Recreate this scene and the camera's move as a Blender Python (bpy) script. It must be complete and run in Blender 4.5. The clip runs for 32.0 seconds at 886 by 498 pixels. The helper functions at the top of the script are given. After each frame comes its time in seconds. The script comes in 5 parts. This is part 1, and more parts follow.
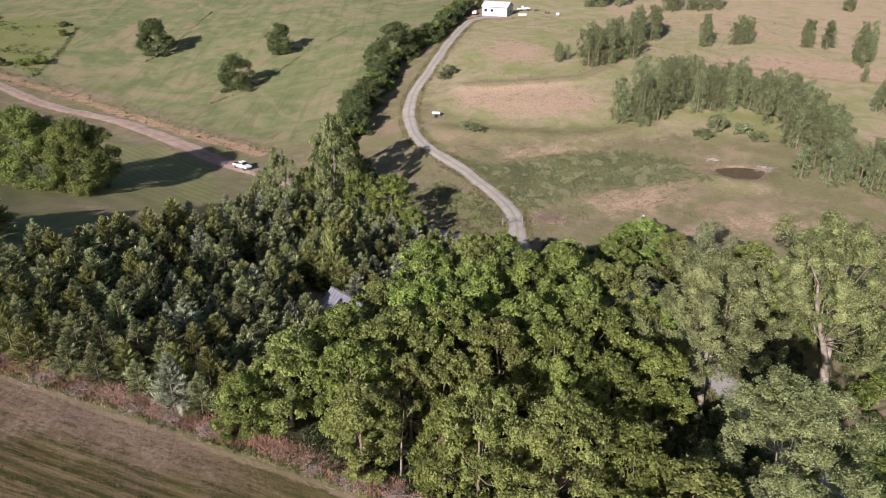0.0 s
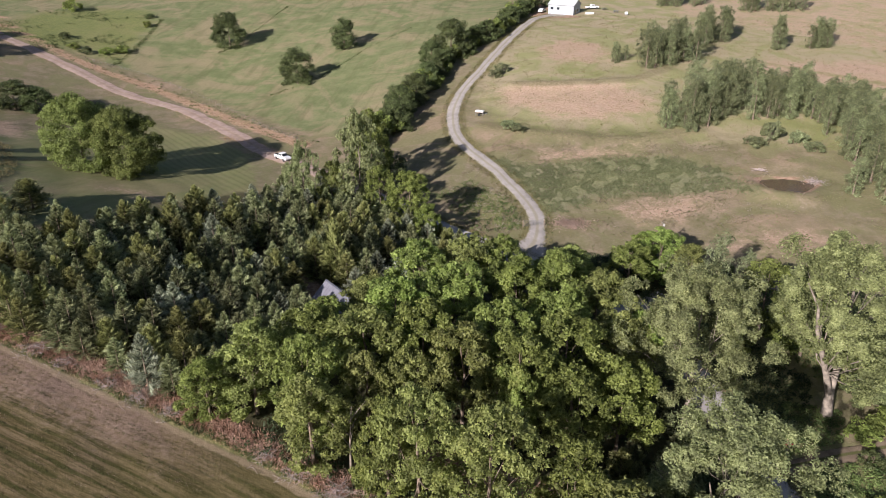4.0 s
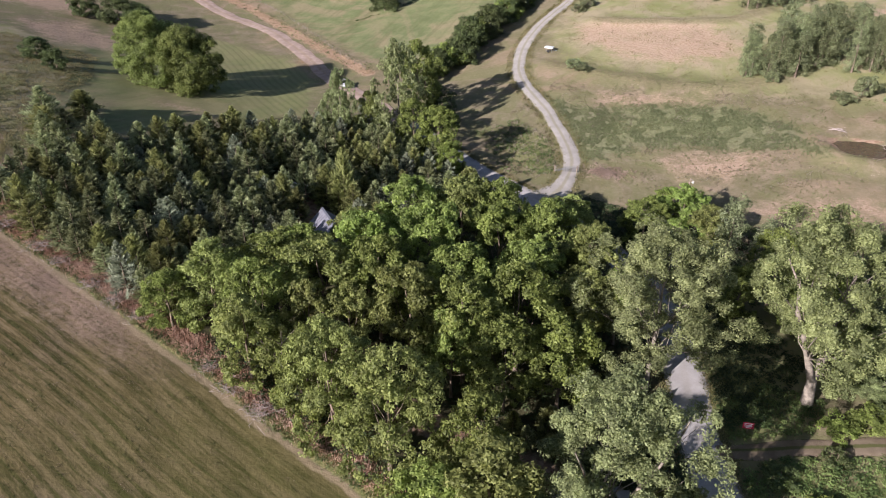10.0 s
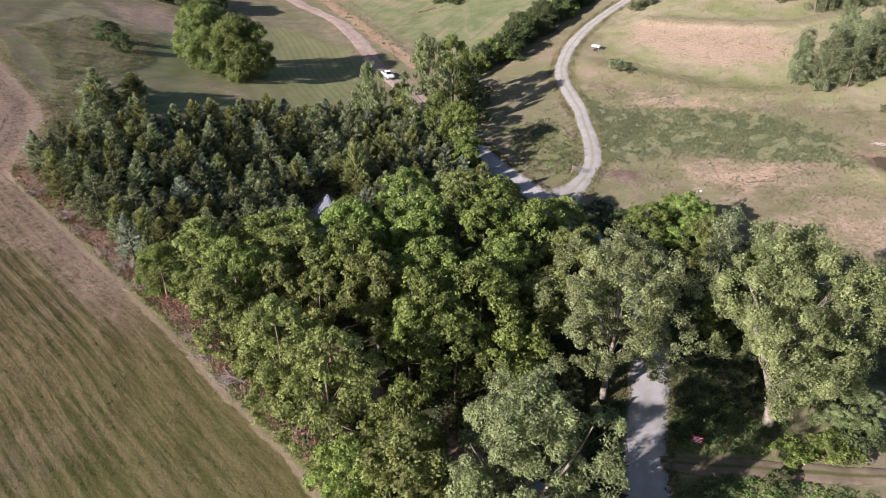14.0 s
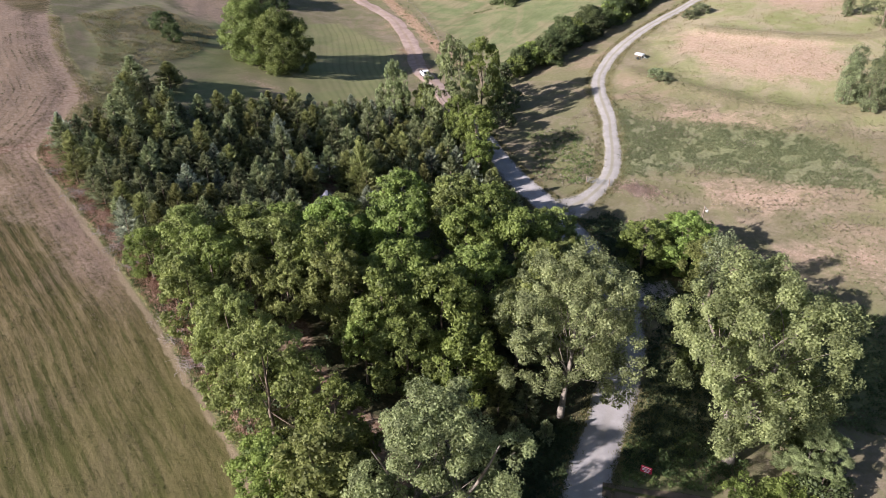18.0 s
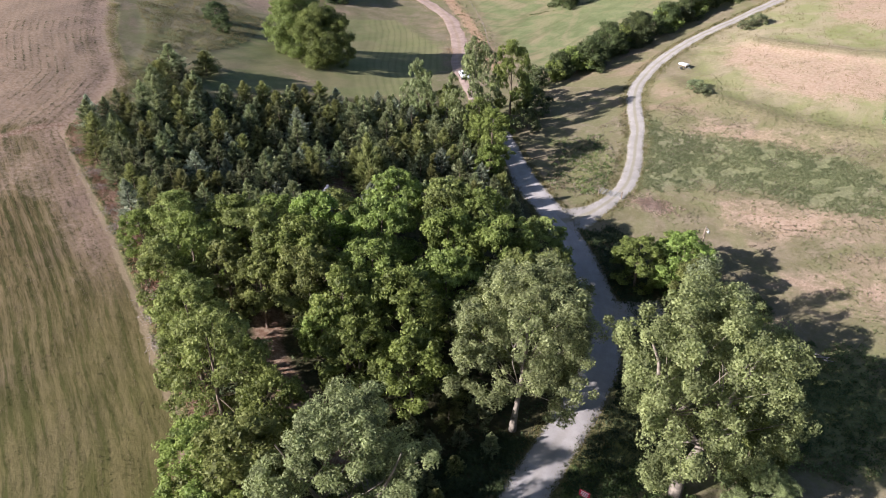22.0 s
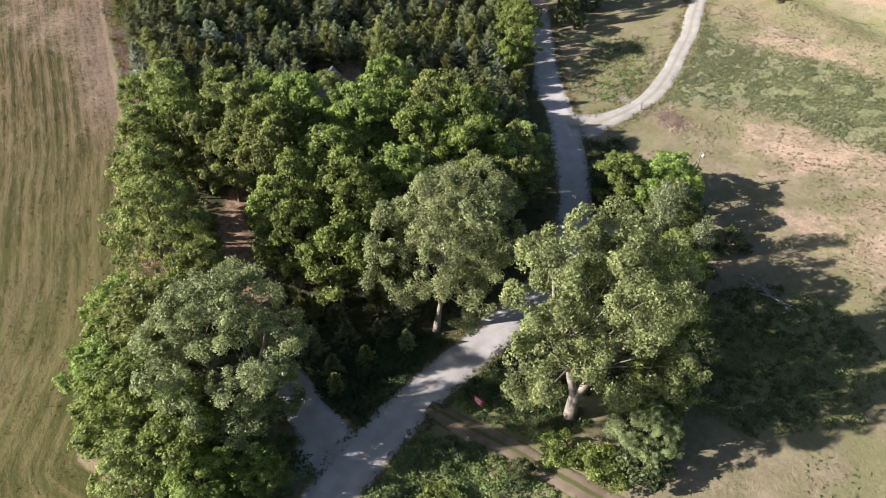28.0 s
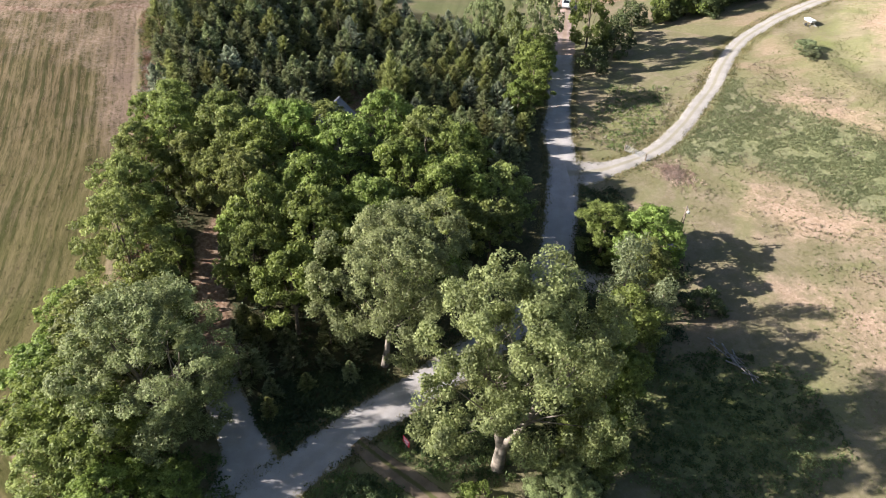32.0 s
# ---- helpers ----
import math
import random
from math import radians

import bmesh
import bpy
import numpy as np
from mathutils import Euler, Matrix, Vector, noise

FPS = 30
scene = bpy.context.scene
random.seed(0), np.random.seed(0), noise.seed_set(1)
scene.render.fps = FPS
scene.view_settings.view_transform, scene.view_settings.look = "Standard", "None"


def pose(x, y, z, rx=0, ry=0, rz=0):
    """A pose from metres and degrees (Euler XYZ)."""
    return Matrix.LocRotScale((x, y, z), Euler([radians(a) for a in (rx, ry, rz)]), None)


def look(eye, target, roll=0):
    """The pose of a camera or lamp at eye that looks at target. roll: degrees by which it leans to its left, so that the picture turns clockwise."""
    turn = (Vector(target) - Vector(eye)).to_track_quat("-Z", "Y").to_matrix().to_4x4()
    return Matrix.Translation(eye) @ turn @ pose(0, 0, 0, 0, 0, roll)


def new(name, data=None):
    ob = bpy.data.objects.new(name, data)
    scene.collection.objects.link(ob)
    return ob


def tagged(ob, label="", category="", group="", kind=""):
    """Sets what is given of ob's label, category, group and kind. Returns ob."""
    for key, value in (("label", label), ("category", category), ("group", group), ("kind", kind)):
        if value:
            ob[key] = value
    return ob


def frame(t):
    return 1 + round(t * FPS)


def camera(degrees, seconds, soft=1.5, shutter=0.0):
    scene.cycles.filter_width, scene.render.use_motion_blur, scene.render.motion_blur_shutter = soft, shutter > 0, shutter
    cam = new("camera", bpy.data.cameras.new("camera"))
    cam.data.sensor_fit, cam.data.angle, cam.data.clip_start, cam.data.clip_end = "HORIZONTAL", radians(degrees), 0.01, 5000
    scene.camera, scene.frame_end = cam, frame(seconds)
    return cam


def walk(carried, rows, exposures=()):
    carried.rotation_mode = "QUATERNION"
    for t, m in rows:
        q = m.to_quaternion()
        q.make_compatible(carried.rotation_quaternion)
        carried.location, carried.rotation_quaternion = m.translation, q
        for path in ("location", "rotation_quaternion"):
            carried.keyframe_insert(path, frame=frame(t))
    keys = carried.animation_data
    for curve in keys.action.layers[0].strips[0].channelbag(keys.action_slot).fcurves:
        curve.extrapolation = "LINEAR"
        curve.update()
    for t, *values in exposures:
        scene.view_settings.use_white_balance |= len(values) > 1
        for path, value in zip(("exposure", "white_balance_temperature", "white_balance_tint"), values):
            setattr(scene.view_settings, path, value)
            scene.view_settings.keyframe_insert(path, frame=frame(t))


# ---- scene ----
cam = camera(63.9, 32.0, soft=0.75)
METRES, EYE, TILT, LEAN, TURN = 118.0, 60.0, -24.85, -0.3, 0.0
ROWS = [
    (0.0, 0.0, 0.0, 0.0, 0.0, 0.0, -0.0),
    (0.5, 0.0148, 0.0003, 0.0009, 0.87, -0.02, -0.4),
    (1.0, 0.0298, 0.0009, 0.0016, 1.75, -0.03, -0.8),
    (1.5, 0.0447, 0.0017, 0.0026, 2.62, -0.08, -1.2),
    (2.0, 0.0595, 0.0029, 0.0041, 3.51, -0.16, -1.58),
    (2.5, 0.0744, 0.0041, 0.0049, 4.4, -0.23, -1.95),
    (3.0, 0.0894, 0.0057, 0.0059, 5.28, -0.32, -2.32),
    (3.5, 0.1043, 0.0077, 0.0069, 6.17, -0.42, -2.69),
    (5.5, 0.1628, 0.0184, 0.011, 9.76, -0.7, -4.31),
    (6.0, 0.1772, 0.0213, 0.0135, 10.67, -0.85, -4.7),
    (6.5, 0.1918, 0.0245, 0.0154, 11.58, -0.96, -5.07),
    (7.0, 0.2063, 0.0281, 0.0173, 12.48, -1.09, -5.45),
    (7.5, 0.2208, 0.032, 0.0189, 13.37, -1.32, -5.85),
    (8.0, 0.2353, 0.0361, 0.0202, 14.28, -2.73, -6.23),
    (8.5, 0.2494, 0.0405, 0.0226, 15.18, -4.25, -6.61),
    (9.0, 0.2636, 0.0453, 0.0256, 16.09, -5.05, -6.99),
    (9.5, 0.278, 0.0501, 0.0275, 16.99, -5.77, -7.33),
    (10.0, 0.2918, 0.0552, 0.0301, 17.89, -6.78, -7.73),
    (10.5, 0.3057, 0.0605, 0.0329, 18.81, -7.72, -8.11),
    (11.0, 0.3195, 0.0662, 0.0362, 19.75, -8.09, -8.48),
    (11.5, 0.3331, 0.0719, 0.0392, 20.68, -8.25, -8.85),
    (12.0, 0.3466, 0.0778, 0.0423, 21.6, -8.41, -9.22),
    (12.5, 0.3659, 0.0737, 0.0463, 22.65, -8.5, -9.54),
    (13.0, 0.4, 0.0509, 0.0515, 24.13, -8.38, -9.85),
    (13.5, 0.4136, 0.0578, 0.0546, 25.04, -8.52, -10.24),
    (14.0, 0.4175, 0.0769, 0.0574, 25.68, -8.82, -10.63),
    (14.5, 0.4306, 0.0841, 0.0615, 26.59, -9.03, -10.96),
    (16.5, 0.481, 0.1146, 0.0749, 30.16, -9.69, -12.42),
    (17.0, 0.4935, 0.122, 0.0795, 31.06, -9.92, -12.8),
    (17.5, 0.5055, 0.1298, 0.0837, 31.95, -10.17, -13.19),
    (18.0, 0.5175, 0.138, 0.0879, 32.86, -10.4, -13.59),
    (18.5, 0.5284, 0.1458, 0.0918, 33.71, -10.63, -13.95),
    (19.0, 0.5398, 0.1541, 0.0961, 34.6, -10.87, -14.36),
    (19.5, 0.5513, 0.1628, 0.1006, 35.52, -11.13, -14.75),
    (20.0, 0.5628, 0.1719, 0.1049, 36.45, -11.37, -15.1),
    (20.5, 0.5739, 0.181, 0.1095, 37.38, -11.63, -15.45),
    (21.0, 0.5849, 0.1904, 0.1141, 38.31, -11.9, -15.81),
    (21.5, 0.5957, 0.1999, 0.1189, 39.26, -12.18, -16.16),
    (22.0, 0.6064, 0.2097, 0.1236, 40.19, -12.45, -16.47),
    (22.5, 0.6169, 0.2195, 0.1286, 41.13, -12.73, -16.8),
    (23.0, 0.6269, 0.2294, 0.134, 42.07, -13.03, -17.12),
    (23.5, 0.6369, 0.2392, 0.1391, 43.01, -13.34, -17.43),
    (24.0, 0.6468, 0.2495, 0.144, 43.97, -14.36, -17.75),
    (24.5, 0.6566, 0.2598, 0.149, 44.93, -15.43, -18.07),
    (25.0, 0.6661, 0.2706, 0.1543, 45.91, -16.54, -18.34),
    (25.5, 0.6758, 0.2809, 0.1596, 46.88, -17.73, -18.64),
    (27.5, 0.7117, 0.3248, 0.1844, 50.9, -24.15, -19.61),
    (28.0, 0.7195, 0.3363, 0.1906, 51.91, -25.22, -19.88),
    (28.5, 0.7274, 0.3478, 0.196, 52.9, -25.55, -20.13),
    (29.0, 0.7351, 0.3592, 0.2011, 53.87, -25.88, -20.41),
    (29.5, 0.7424, 0.3709, 0.206, 54.83, -26.22, -20.7),
    (30.0, 0.7496, 0.3828, 0.2111, 55.81, -26.37, -20.96),
    (30.5, 0.7565, 0.3948, 0.2163, 56.81, -26.19, -21.21),
    (31.0, 0.7634, 0.4069, 0.2215, 57.82, -25.83, -21.47),
    (31.5, 0.7701, 0.4192, 0.2266, 58.82, -25.49, -21.7),
    (32.0, 0.7768, 0.4316, 0.2317, 59.82, -25.19, -21.94),
]
walk(cam, [(t, pose(0, 0, EYE, TILT, LEAN, TURN) @ pose(METRES * x, METRES * y, METRES * z, 90 + pitch, roll, yaw)) for t, x, y, z, yaw, pitch, roll in ROWS], exposures=[(0.0, 0.82, 6450, 16), (7.0, 0.94, 6300, 16), (13.0, 1.13, 6200, 16), (23.0, 1.33, 6150, 14), (27.0, 1.45, 6350, 11), (32.0, 1.6, 6450, 9)])

# ---- light: a low, slightly warm morning sun behind the first view, and a clear sky ----
SUN_AZ = math.atan2(-0.47, -0.883)
SUN_EL = radians(23.5)
world = bpy.data.worlds.new("sky")
scene.world = world
world.use_nodes = True
wt = world.node_tree
sky = wt.nodes.new("ShaderNodeTexSky")
sky.sky_type = "NISHITA"
sky.sun_disc = False
sky.sun_elevation, sky.sun_rotation = SUN_EL, SUN_AZ % (2 * math.pi)
sky.altitude, sky.dust_density = 400, 1.5
background = wt.nodes["Background"]
background.inputs["Strength"].default_value = 0.052
wt.links.new(sky.outputs[0], background.inputs["Color"])
sun = new("sun", bpy.data.lights.new("sun", "SUN"))
sun.data.energy, sun.data.angle, sun.data.color = 5.0, radians(0.6), (1.0, 0.945, 0.895)
sun.matrix_world = look((-47, -88.3, 100 * math.tan(SUN_EL)), (0, 0, 0))

# ---- node helpers ----


def put(nt, socket, value):
    if isinstance(value, bpy.types.NodeSocket):
        nt.links.new(value, socket)
    elif isinstance(value, (tuple, list)) and len(value) == 3 and socket.type == "RGBA":
        socket.default_value = (*value, 1)
    else:
        socket.default_value = value


def n_noise(nt, scale, detail=4.0, rough=0.55, at=None, distort=0.0):
    n = nt.nodes.new("ShaderNodeTexNoise")
    put(nt, n.inputs["Scale"], scale)
    put(nt, n.inputs["Detail"], detail)
    put(nt, n.inputs["Roughness"], rough)
    put(nt, n.inputs["Distortion"], distort)
    if at is not None:
        put(nt, n.inputs["Vector"], at)
    return n.outputs["Fac"]


def n_math(nt, op, a, b=0.0, clamp=False):
    n = nt.nodes.new("ShaderNodeMath")
    n.operation, n.use_clamp = op, clamp
    put(nt, n.inputs[0], a)
    put(nt, n.inputs[1], b)
    return n.outputs[0]


def n_step(nt, x, lo, hi):
    n = nt.nodes.new("ShaderNodeMapRange")
    n.interpolation_type = "SMOOTHSTEP"
    put(nt, n.inputs["Value"], x)
    put(nt, n.inputs["From Min"], lo)
    put(nt, n.inputs["From Max"], hi)
    return n.outputs["Result"]


def n_mix(nt, f, a, b):
    n = nt.nodes.new("ShaderNodeMix")
    n.data_type = "RGBA"
    put(nt, n.inputs[0], f)
    put(nt, n.inputs[6], a)
    put(nt, n.inputs[7], b)
    return n.outputs[2]


def n_attr(nt, name):
    n = nt.nodes.new("ShaderNodeAttribute")
    n.attribute_name = name
    return n.outputs["Fac"]


def n_place(nt, kind="Object"):
    return nt.nodes.new("ShaderNodeTexCoord").outputs[kind]


def n_stretch(nt, at, across, lengthwise, turn):
    """Places stretched along one direction, for streaks."""
    n = nt.nodes.new("ShaderNodeMapping")
    put(nt, n.inputs["Vector"], at)
    n.inputs["Rotation"].default_value = (0, 0, radians(turn))
    n.inputs["Scale"].default_value = (across, lengthwise, 0.05)
    return n.outputs[0]


def n_bump(nt, height, strength, distance):
    n = nt.nodes.new("ShaderNodeBump")
    put(nt, n.inputs["Height"], height)
    put(nt, n.inputs["Strength"], strength)
    put(nt, n.inputs["Distance"], distance)
    return n.outputs["Normal"]


def material(name, rough=0.8, metal=0.0, gloss=0.3):
    m = bpy.data.materials.new(name)
    m.use_nodes = True
    nt = m.node_tree
    b = nt.nodes["Principled BSDF"]
    b.inputs["Roughness"].default_value = rough
    b.inputs["Metallic"].default_value = metal
    b.inputs["Specular IOR Level"].default_value = gloss
    return m, nt, b


def plain(name, colour, rough=0.7, metal=0.0, vary=0.25, scale=3.0, bump=0.1, gloss=0.4):
    """A surface of one colour with stains at two scales and a little relief."""
    m, nt, b = material(name, rough, metal, gloss)
    at = n_place(nt)
    big, fine = n_noise(nt, scale, 5, at=at), n_noise(nt, scale * 9, 3, at=at)
    dark = tuple(c * (1 - vary) for c in colour)
    light = tuple(min(1, c * (1 + vary)) for c in colour)
    c = n_mix(nt, n_step(nt, big, 0.3, 0.7), dark, light)
    put(nt, b.inputs["Base Color"], n_mix(nt, n_math(nt, "MULTIPLY", n_step(nt, fine, 0.4, 0.8), vary), c, dark))
    put(nt, b.inputs["Normal"], n_bump(nt, fine, bump, 0.02))
    return m


def leafy(name, dark, mid, light, rough=0.55, through_light=0.35, patch=0.6, shade_to_tip=0.0, vary=0.4):
    """Foliage: leaf by leaf, clump by clump and tree by tree variation, part of the light passes through."""
    m, nt, b = material(name, rough, 0.0, 0.35)
    geo, info = nt.nodes.new("ShaderNodeNewGeometry"), nt.nodes.new("ShaderNodeObjectInfo")
    clump = n_noise(nt, patch, 2, at=n_place(nt))
    mixer = n_math(nt, "ADD", n_math(nt, "MULTIPLY", geo.outputs["Random Per Island"], 0.3), n_math(nt, "MULTIPLY", n_step(nt, clump, 0.3, 0.7), 0.5))
    # Conifers only: tone runs from shade-dark inner twigs to pale tips.
    if shade_to_tip:
        mixer = n_math(nt, "ADD", n_math(nt, "MULTIPLY", mixer, 1 - shade_to_tip), n_math(nt, "MULTIPLY", n_attr(nt, "shade_to_tip"), shade_to_tip))
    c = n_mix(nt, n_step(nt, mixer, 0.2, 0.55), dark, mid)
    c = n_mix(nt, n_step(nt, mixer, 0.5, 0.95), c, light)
    hue = nt.nodes.new("ShaderNodeHueSaturation")
    put(nt, hue.inputs["Hue"], n_math(nt, "ADD", n_math(nt, "MULTIPLY", info.outputs["Random"], 0.022), 0.492))
    put(nt, hue.inputs["Value"], n_math(nt, "ADD", n_math(nt, "MULTIPLY", info.outputs["Random"], vary), 1 - vary / 2))
    put(nt, hue.inputs["Saturation"], 0.92)
    put(nt, hue.inputs["Color"], c)
    put(nt, b.inputs["Base Color"], hue.outputs[0])
    tr, mixs = nt.nodes.new("ShaderNodeBsdfTranslucent"), nt.nodes.new("ShaderNodeMixShader")
    put(nt, tr.inputs["Color"], hue.outputs[0])
    mixs.inputs[0].default_value = through_light
    nt.links.new(b.outputs[0], mixs.inputs[1])
    nt.links.new(tr.outputs[0], mixs.inputs[2])
    nt.links.new(mixs.outputs[0], nt.nodes["Material Output"].inputs["Surface"])
    return m


# ---- materials ----
LEAF = leafy("broad_leaves", (0.129, 0.156, 0.032), (0.249, 0.301, 0.060), (0.487, 0.538, 0.147), 0.6, 0.52)
LEAF_OLIVE = leafy("olive_leaves", (0.145, 0.162, 0.041), (0.278, 0.312, 0.079), (0.516, 0.538, 0.169), 0.6, 0.52)
LEAF_FRESH = leafy("fresh_leaves", (0.133, 0.170, 0.032), (0.257, 0.325, 0.060), (0.485, 0.558, 0.141), 0.6, 0.52)
LEAF_OAK = leafy("pasture_oak_leaves", (0.124, 0.153, 0.034), (0.238, 0.294, 0.066), (0.450, 0.508, 0.154), 0.55, 0.5)
LEAF_PALE = leafy("cottonwood_leaves", (0.152, 0.166, 0.061), (0.294, 0.318, 0.116), (0.552, 0.574, 0.248), 0.6, 0.52, 0.6, 0, 0.12)
LEAF_SILVER = leafy("silvery_leaves", (0.162, 0.182, 0.074), (0.310, 0.349, 0.141), (0.566, 0.610, 0.284), 0.6, 0.52, 0.6, 0, 0.12)
LEAF_POPLAR = leafy("poplar_leaves", (0.114, 0.128, 0.057), (0.218, 0.246, 0.111), (0.385, 0.411, 0.205), 0.5, 0.3, 0.8, 0, 0.5)
LEAF_DEEP = leafy("dark_leaves", (0.052, 0.067, 0.020), (0.100, 0.128, 0.038), (0.199, 0.229, 0.083), 0.55, 0.3)
# Dark needle tones put shade into the inner twigs; pale ones mark new tips.
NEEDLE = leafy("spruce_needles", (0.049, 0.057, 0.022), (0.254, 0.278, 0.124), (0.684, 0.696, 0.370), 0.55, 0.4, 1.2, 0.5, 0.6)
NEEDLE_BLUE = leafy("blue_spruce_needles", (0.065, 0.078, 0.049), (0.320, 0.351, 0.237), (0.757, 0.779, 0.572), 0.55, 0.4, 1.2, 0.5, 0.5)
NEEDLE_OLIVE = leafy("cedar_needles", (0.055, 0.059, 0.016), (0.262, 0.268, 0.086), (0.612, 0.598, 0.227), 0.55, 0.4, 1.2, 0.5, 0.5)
WEED = leafy("green_weeds", (0.075, 0.095, 0.03), (0.145, 0.17, 0.058), (0.25, 0.27, 0.12), 0.7, 0.5, 0.2)
DRY = leafy("dry_stalks", (0.36, 0.19, 0.12), (0.54, 0.34, 0.24), (0.66, 0.49, 0.39), 0.8, 0.2, 0.2)
STRAW = leafy("straw_grass", (0.16, 0.13, 0.05), (0.27, 0.22, 0.09), (0.4, 0.33, 0.17), 0.8, 0.5, 0.2)
BARK = plain("grey_bark", (0.17, 0.13, 0.1), 0.9, 0, 0.35, 2.0, 0.6, 0.2)
BARK_PALE = plain("pale_bark", (0.2, 0.168, 0.138), 0.9, 0, 0.4, 2.0, 0.8, 0.2)
DEADWOOD = plain("bleached_deadwood", (0.34, 0.28, 0.26), 0.9, 0, 0.3, 3.0, 0.4, 0.2)

# ---- the lie of the land ----
BASE = (3.27, -1.83, 7.92)
HILLS = [(-125, 40, 59.5, 5.29), (-60, 40, 59.5, 4.54), (5, 40, 59.5, -0.65), (70, 40, 59.5, -0.51), (-125, 105, 59.5, 8.92), (-60, 105, 59.5, -0.39), (5, 105,
         59.5, -7.95), (70, 105, 59.5, -1.52), (-125, 170, 59.5, -8.11), (-60, 170, 59.5, -7.14), (5, 170, 59.5, 0.73), (70, 170, 59.5, 0.23), (-125, 240,
         59.5, -8.33), (-60, 240, 59.5, -4.54), (5, 240, 59.5, 5.36), (70, 240, 59.5, -2.87), (-230, 330, 119, -9.72), (-90, 360, 119, -3.53), (60, 370, 119,
         -0.55), (200, 330, 119, 6.5), (-230, 150, 119, 8.06), (180, 140, 119, -4.78)]
POND = (68.7, 155.3, 4.5)


def along(x, y, pts):
    """Distance from an open line."""
    d2 = np.full(np.shape(x), 1e12)
    for (ax, ay), (bx, by) in zip(pts, pts[1:]):
        ex, ey = bx - ax, by - ay
        t = np.clip(((x - ax) * ex + (y - ay) * ey) / (ex * ex + ey * ey), 0, 1)
        d2 = np.minimum(d2, (x - ax - t * ex) ** 2 + (y - ay - t * ey) ** 2)
    return np.sqrt(d2)


def level(v):
    """Hundreds of metres, levelling off far out."""
    a = np.abs(v)
    return np.sign(v) * np.where(a < 420, a / 100, 4.2 + 2.5 * np.tanh((a - 420) / 250))


POND_Z = 7.9
TERRACE_LOW = [(0, 184), (3.7, 182.9), (16.8, 179.1), (30.7, 175.5), (41.8, 176.5), (53.6, 181.4)]
TERRACE_HIGH = [(8, 214), (15.5, 212.7), (30.3, 213.5), (41.9, 216), (51.5, 225.7)]


def pond_out(x, y):
    """1 on the pond's uneven shore, less inside."""
    dx, dy = (x - POND[0]) / 1.16, (y - POND[1]) / 0.9
    a = np.arctan2(dy, dx)
    return np.hypot(dx, dy) / (POND[2] * (1 + 0.07 * np.sin(3 * a) + 0.05 * np.sin(5 * a + 1) + 0.03 * np.sin(9 * a)))


def ground_z(x, y):
    x, y = np.asarray(x, float), np.asarray(y, float)
    z = BASE[0] + BASE[1] * level(x) + BASE[2] * level(y)
    for a, b, r, h in HILLS:
        z = z + h * np.exp(-((x - a) ** 2 + (y - b) ** 2) / (2 * r * r))
    for line, tall in ((TERRACE_LOW, 0.7), (TERRACE_HIGH, 0.8)):
        z = z + tall * np.exp(-(along(x, y, line) / 3.2) ** 2)
    z = z + 0.10 * np.sin(x * 0.61 + 1.3 * np.sin(y * 0.23)) * np.sin(y * 0.53 + 0.7)
    d = pond_out(x, y)
    w = np.clip((2.6 - d) / 1.4, 0, 1)
    w = w * w * (3 - 2 * w)
    return z * (1 - w) + POND_Z * w - 0.9 * np.exp(-d ** 6) + 0.3 * np.exp(-((d - 1.55) / 0.3) ** 2)


def gz(x, y):
    return float(ground_z(x, y))


def inside(x, y, pts, soft=1.5):
    """1 inside the outline, 0 outside, with a soft border that many metres wide."""
    d2 = np.full(np.shape(x), 1e12)
    odd = np.zeros(np.shape(x), bool)
    for (ax, ay), (bx, by) in zip(pts, pts[1:] + pts[:1]):
        ex, ey = bx - ax, by - ay
        t = np.clip(((x - ax) * ex + (y - ay) * ey) / (ex * ex + ey * ey), 0, 1)
        d2 = np.minimum(d2, (x - ax - t * ex) ** 2 + (y - ay - t * ey) ** 2)
        if ay != by:
            odd ^= ((ay > y) != (by > y)) & (x < ex * (y - ay) / ey + ax)
    d = np.sqrt(d2) * np.where(odd, 1, -1)
    return np.clip(0.5 + d / (2 * soft), 0, 1)


FIELD_EDGE = [(-124, 110), (-98, 96.5), (-76, 88), (-68, 80), (-60, 70), (-46, 66.5), (-31, 63), (-17, 59.5), (-5, 55.5), (9, 51.5), (17, 48), (26, 42.5), (30, 39.6), (33.7, 41.3), (37.4, 43), (42, 45)]
HAYFIELD = FIELD_EDGE + [(44, 40), (40, 20), (30, -60), (-300, -60), (-300, 140), (-160, 132)]
MAIN_ROAD = [(-146.8, 240.5), (-128.5, 228), (-102.5, 217.5), (-85, 203.3), (-69.6, 188), (-56, 173), (-44, 163), (-37, 157.5), (-24.2, 148), (-15.6, 141.3), (-4.5, 132.9), (2.2, 128.3), (12, 122.5),
             (22.5, 114.5), (31, 106.8), (36.2, 99), (38.8, 92), (40.2, 84.5), (42, 76), (44, 68.5), (46.5, 61.3), (49.5, 54), (53, 45), (56, 32), (58, 10), (58, -60)]
FAR_ROAD = [(-300, 350), (-242, 299.4), (-223.9, 283.5), (-202.3, 266.1), (-186, 257.6), (-171.4, 250.7), (-146.8, 238.5)]
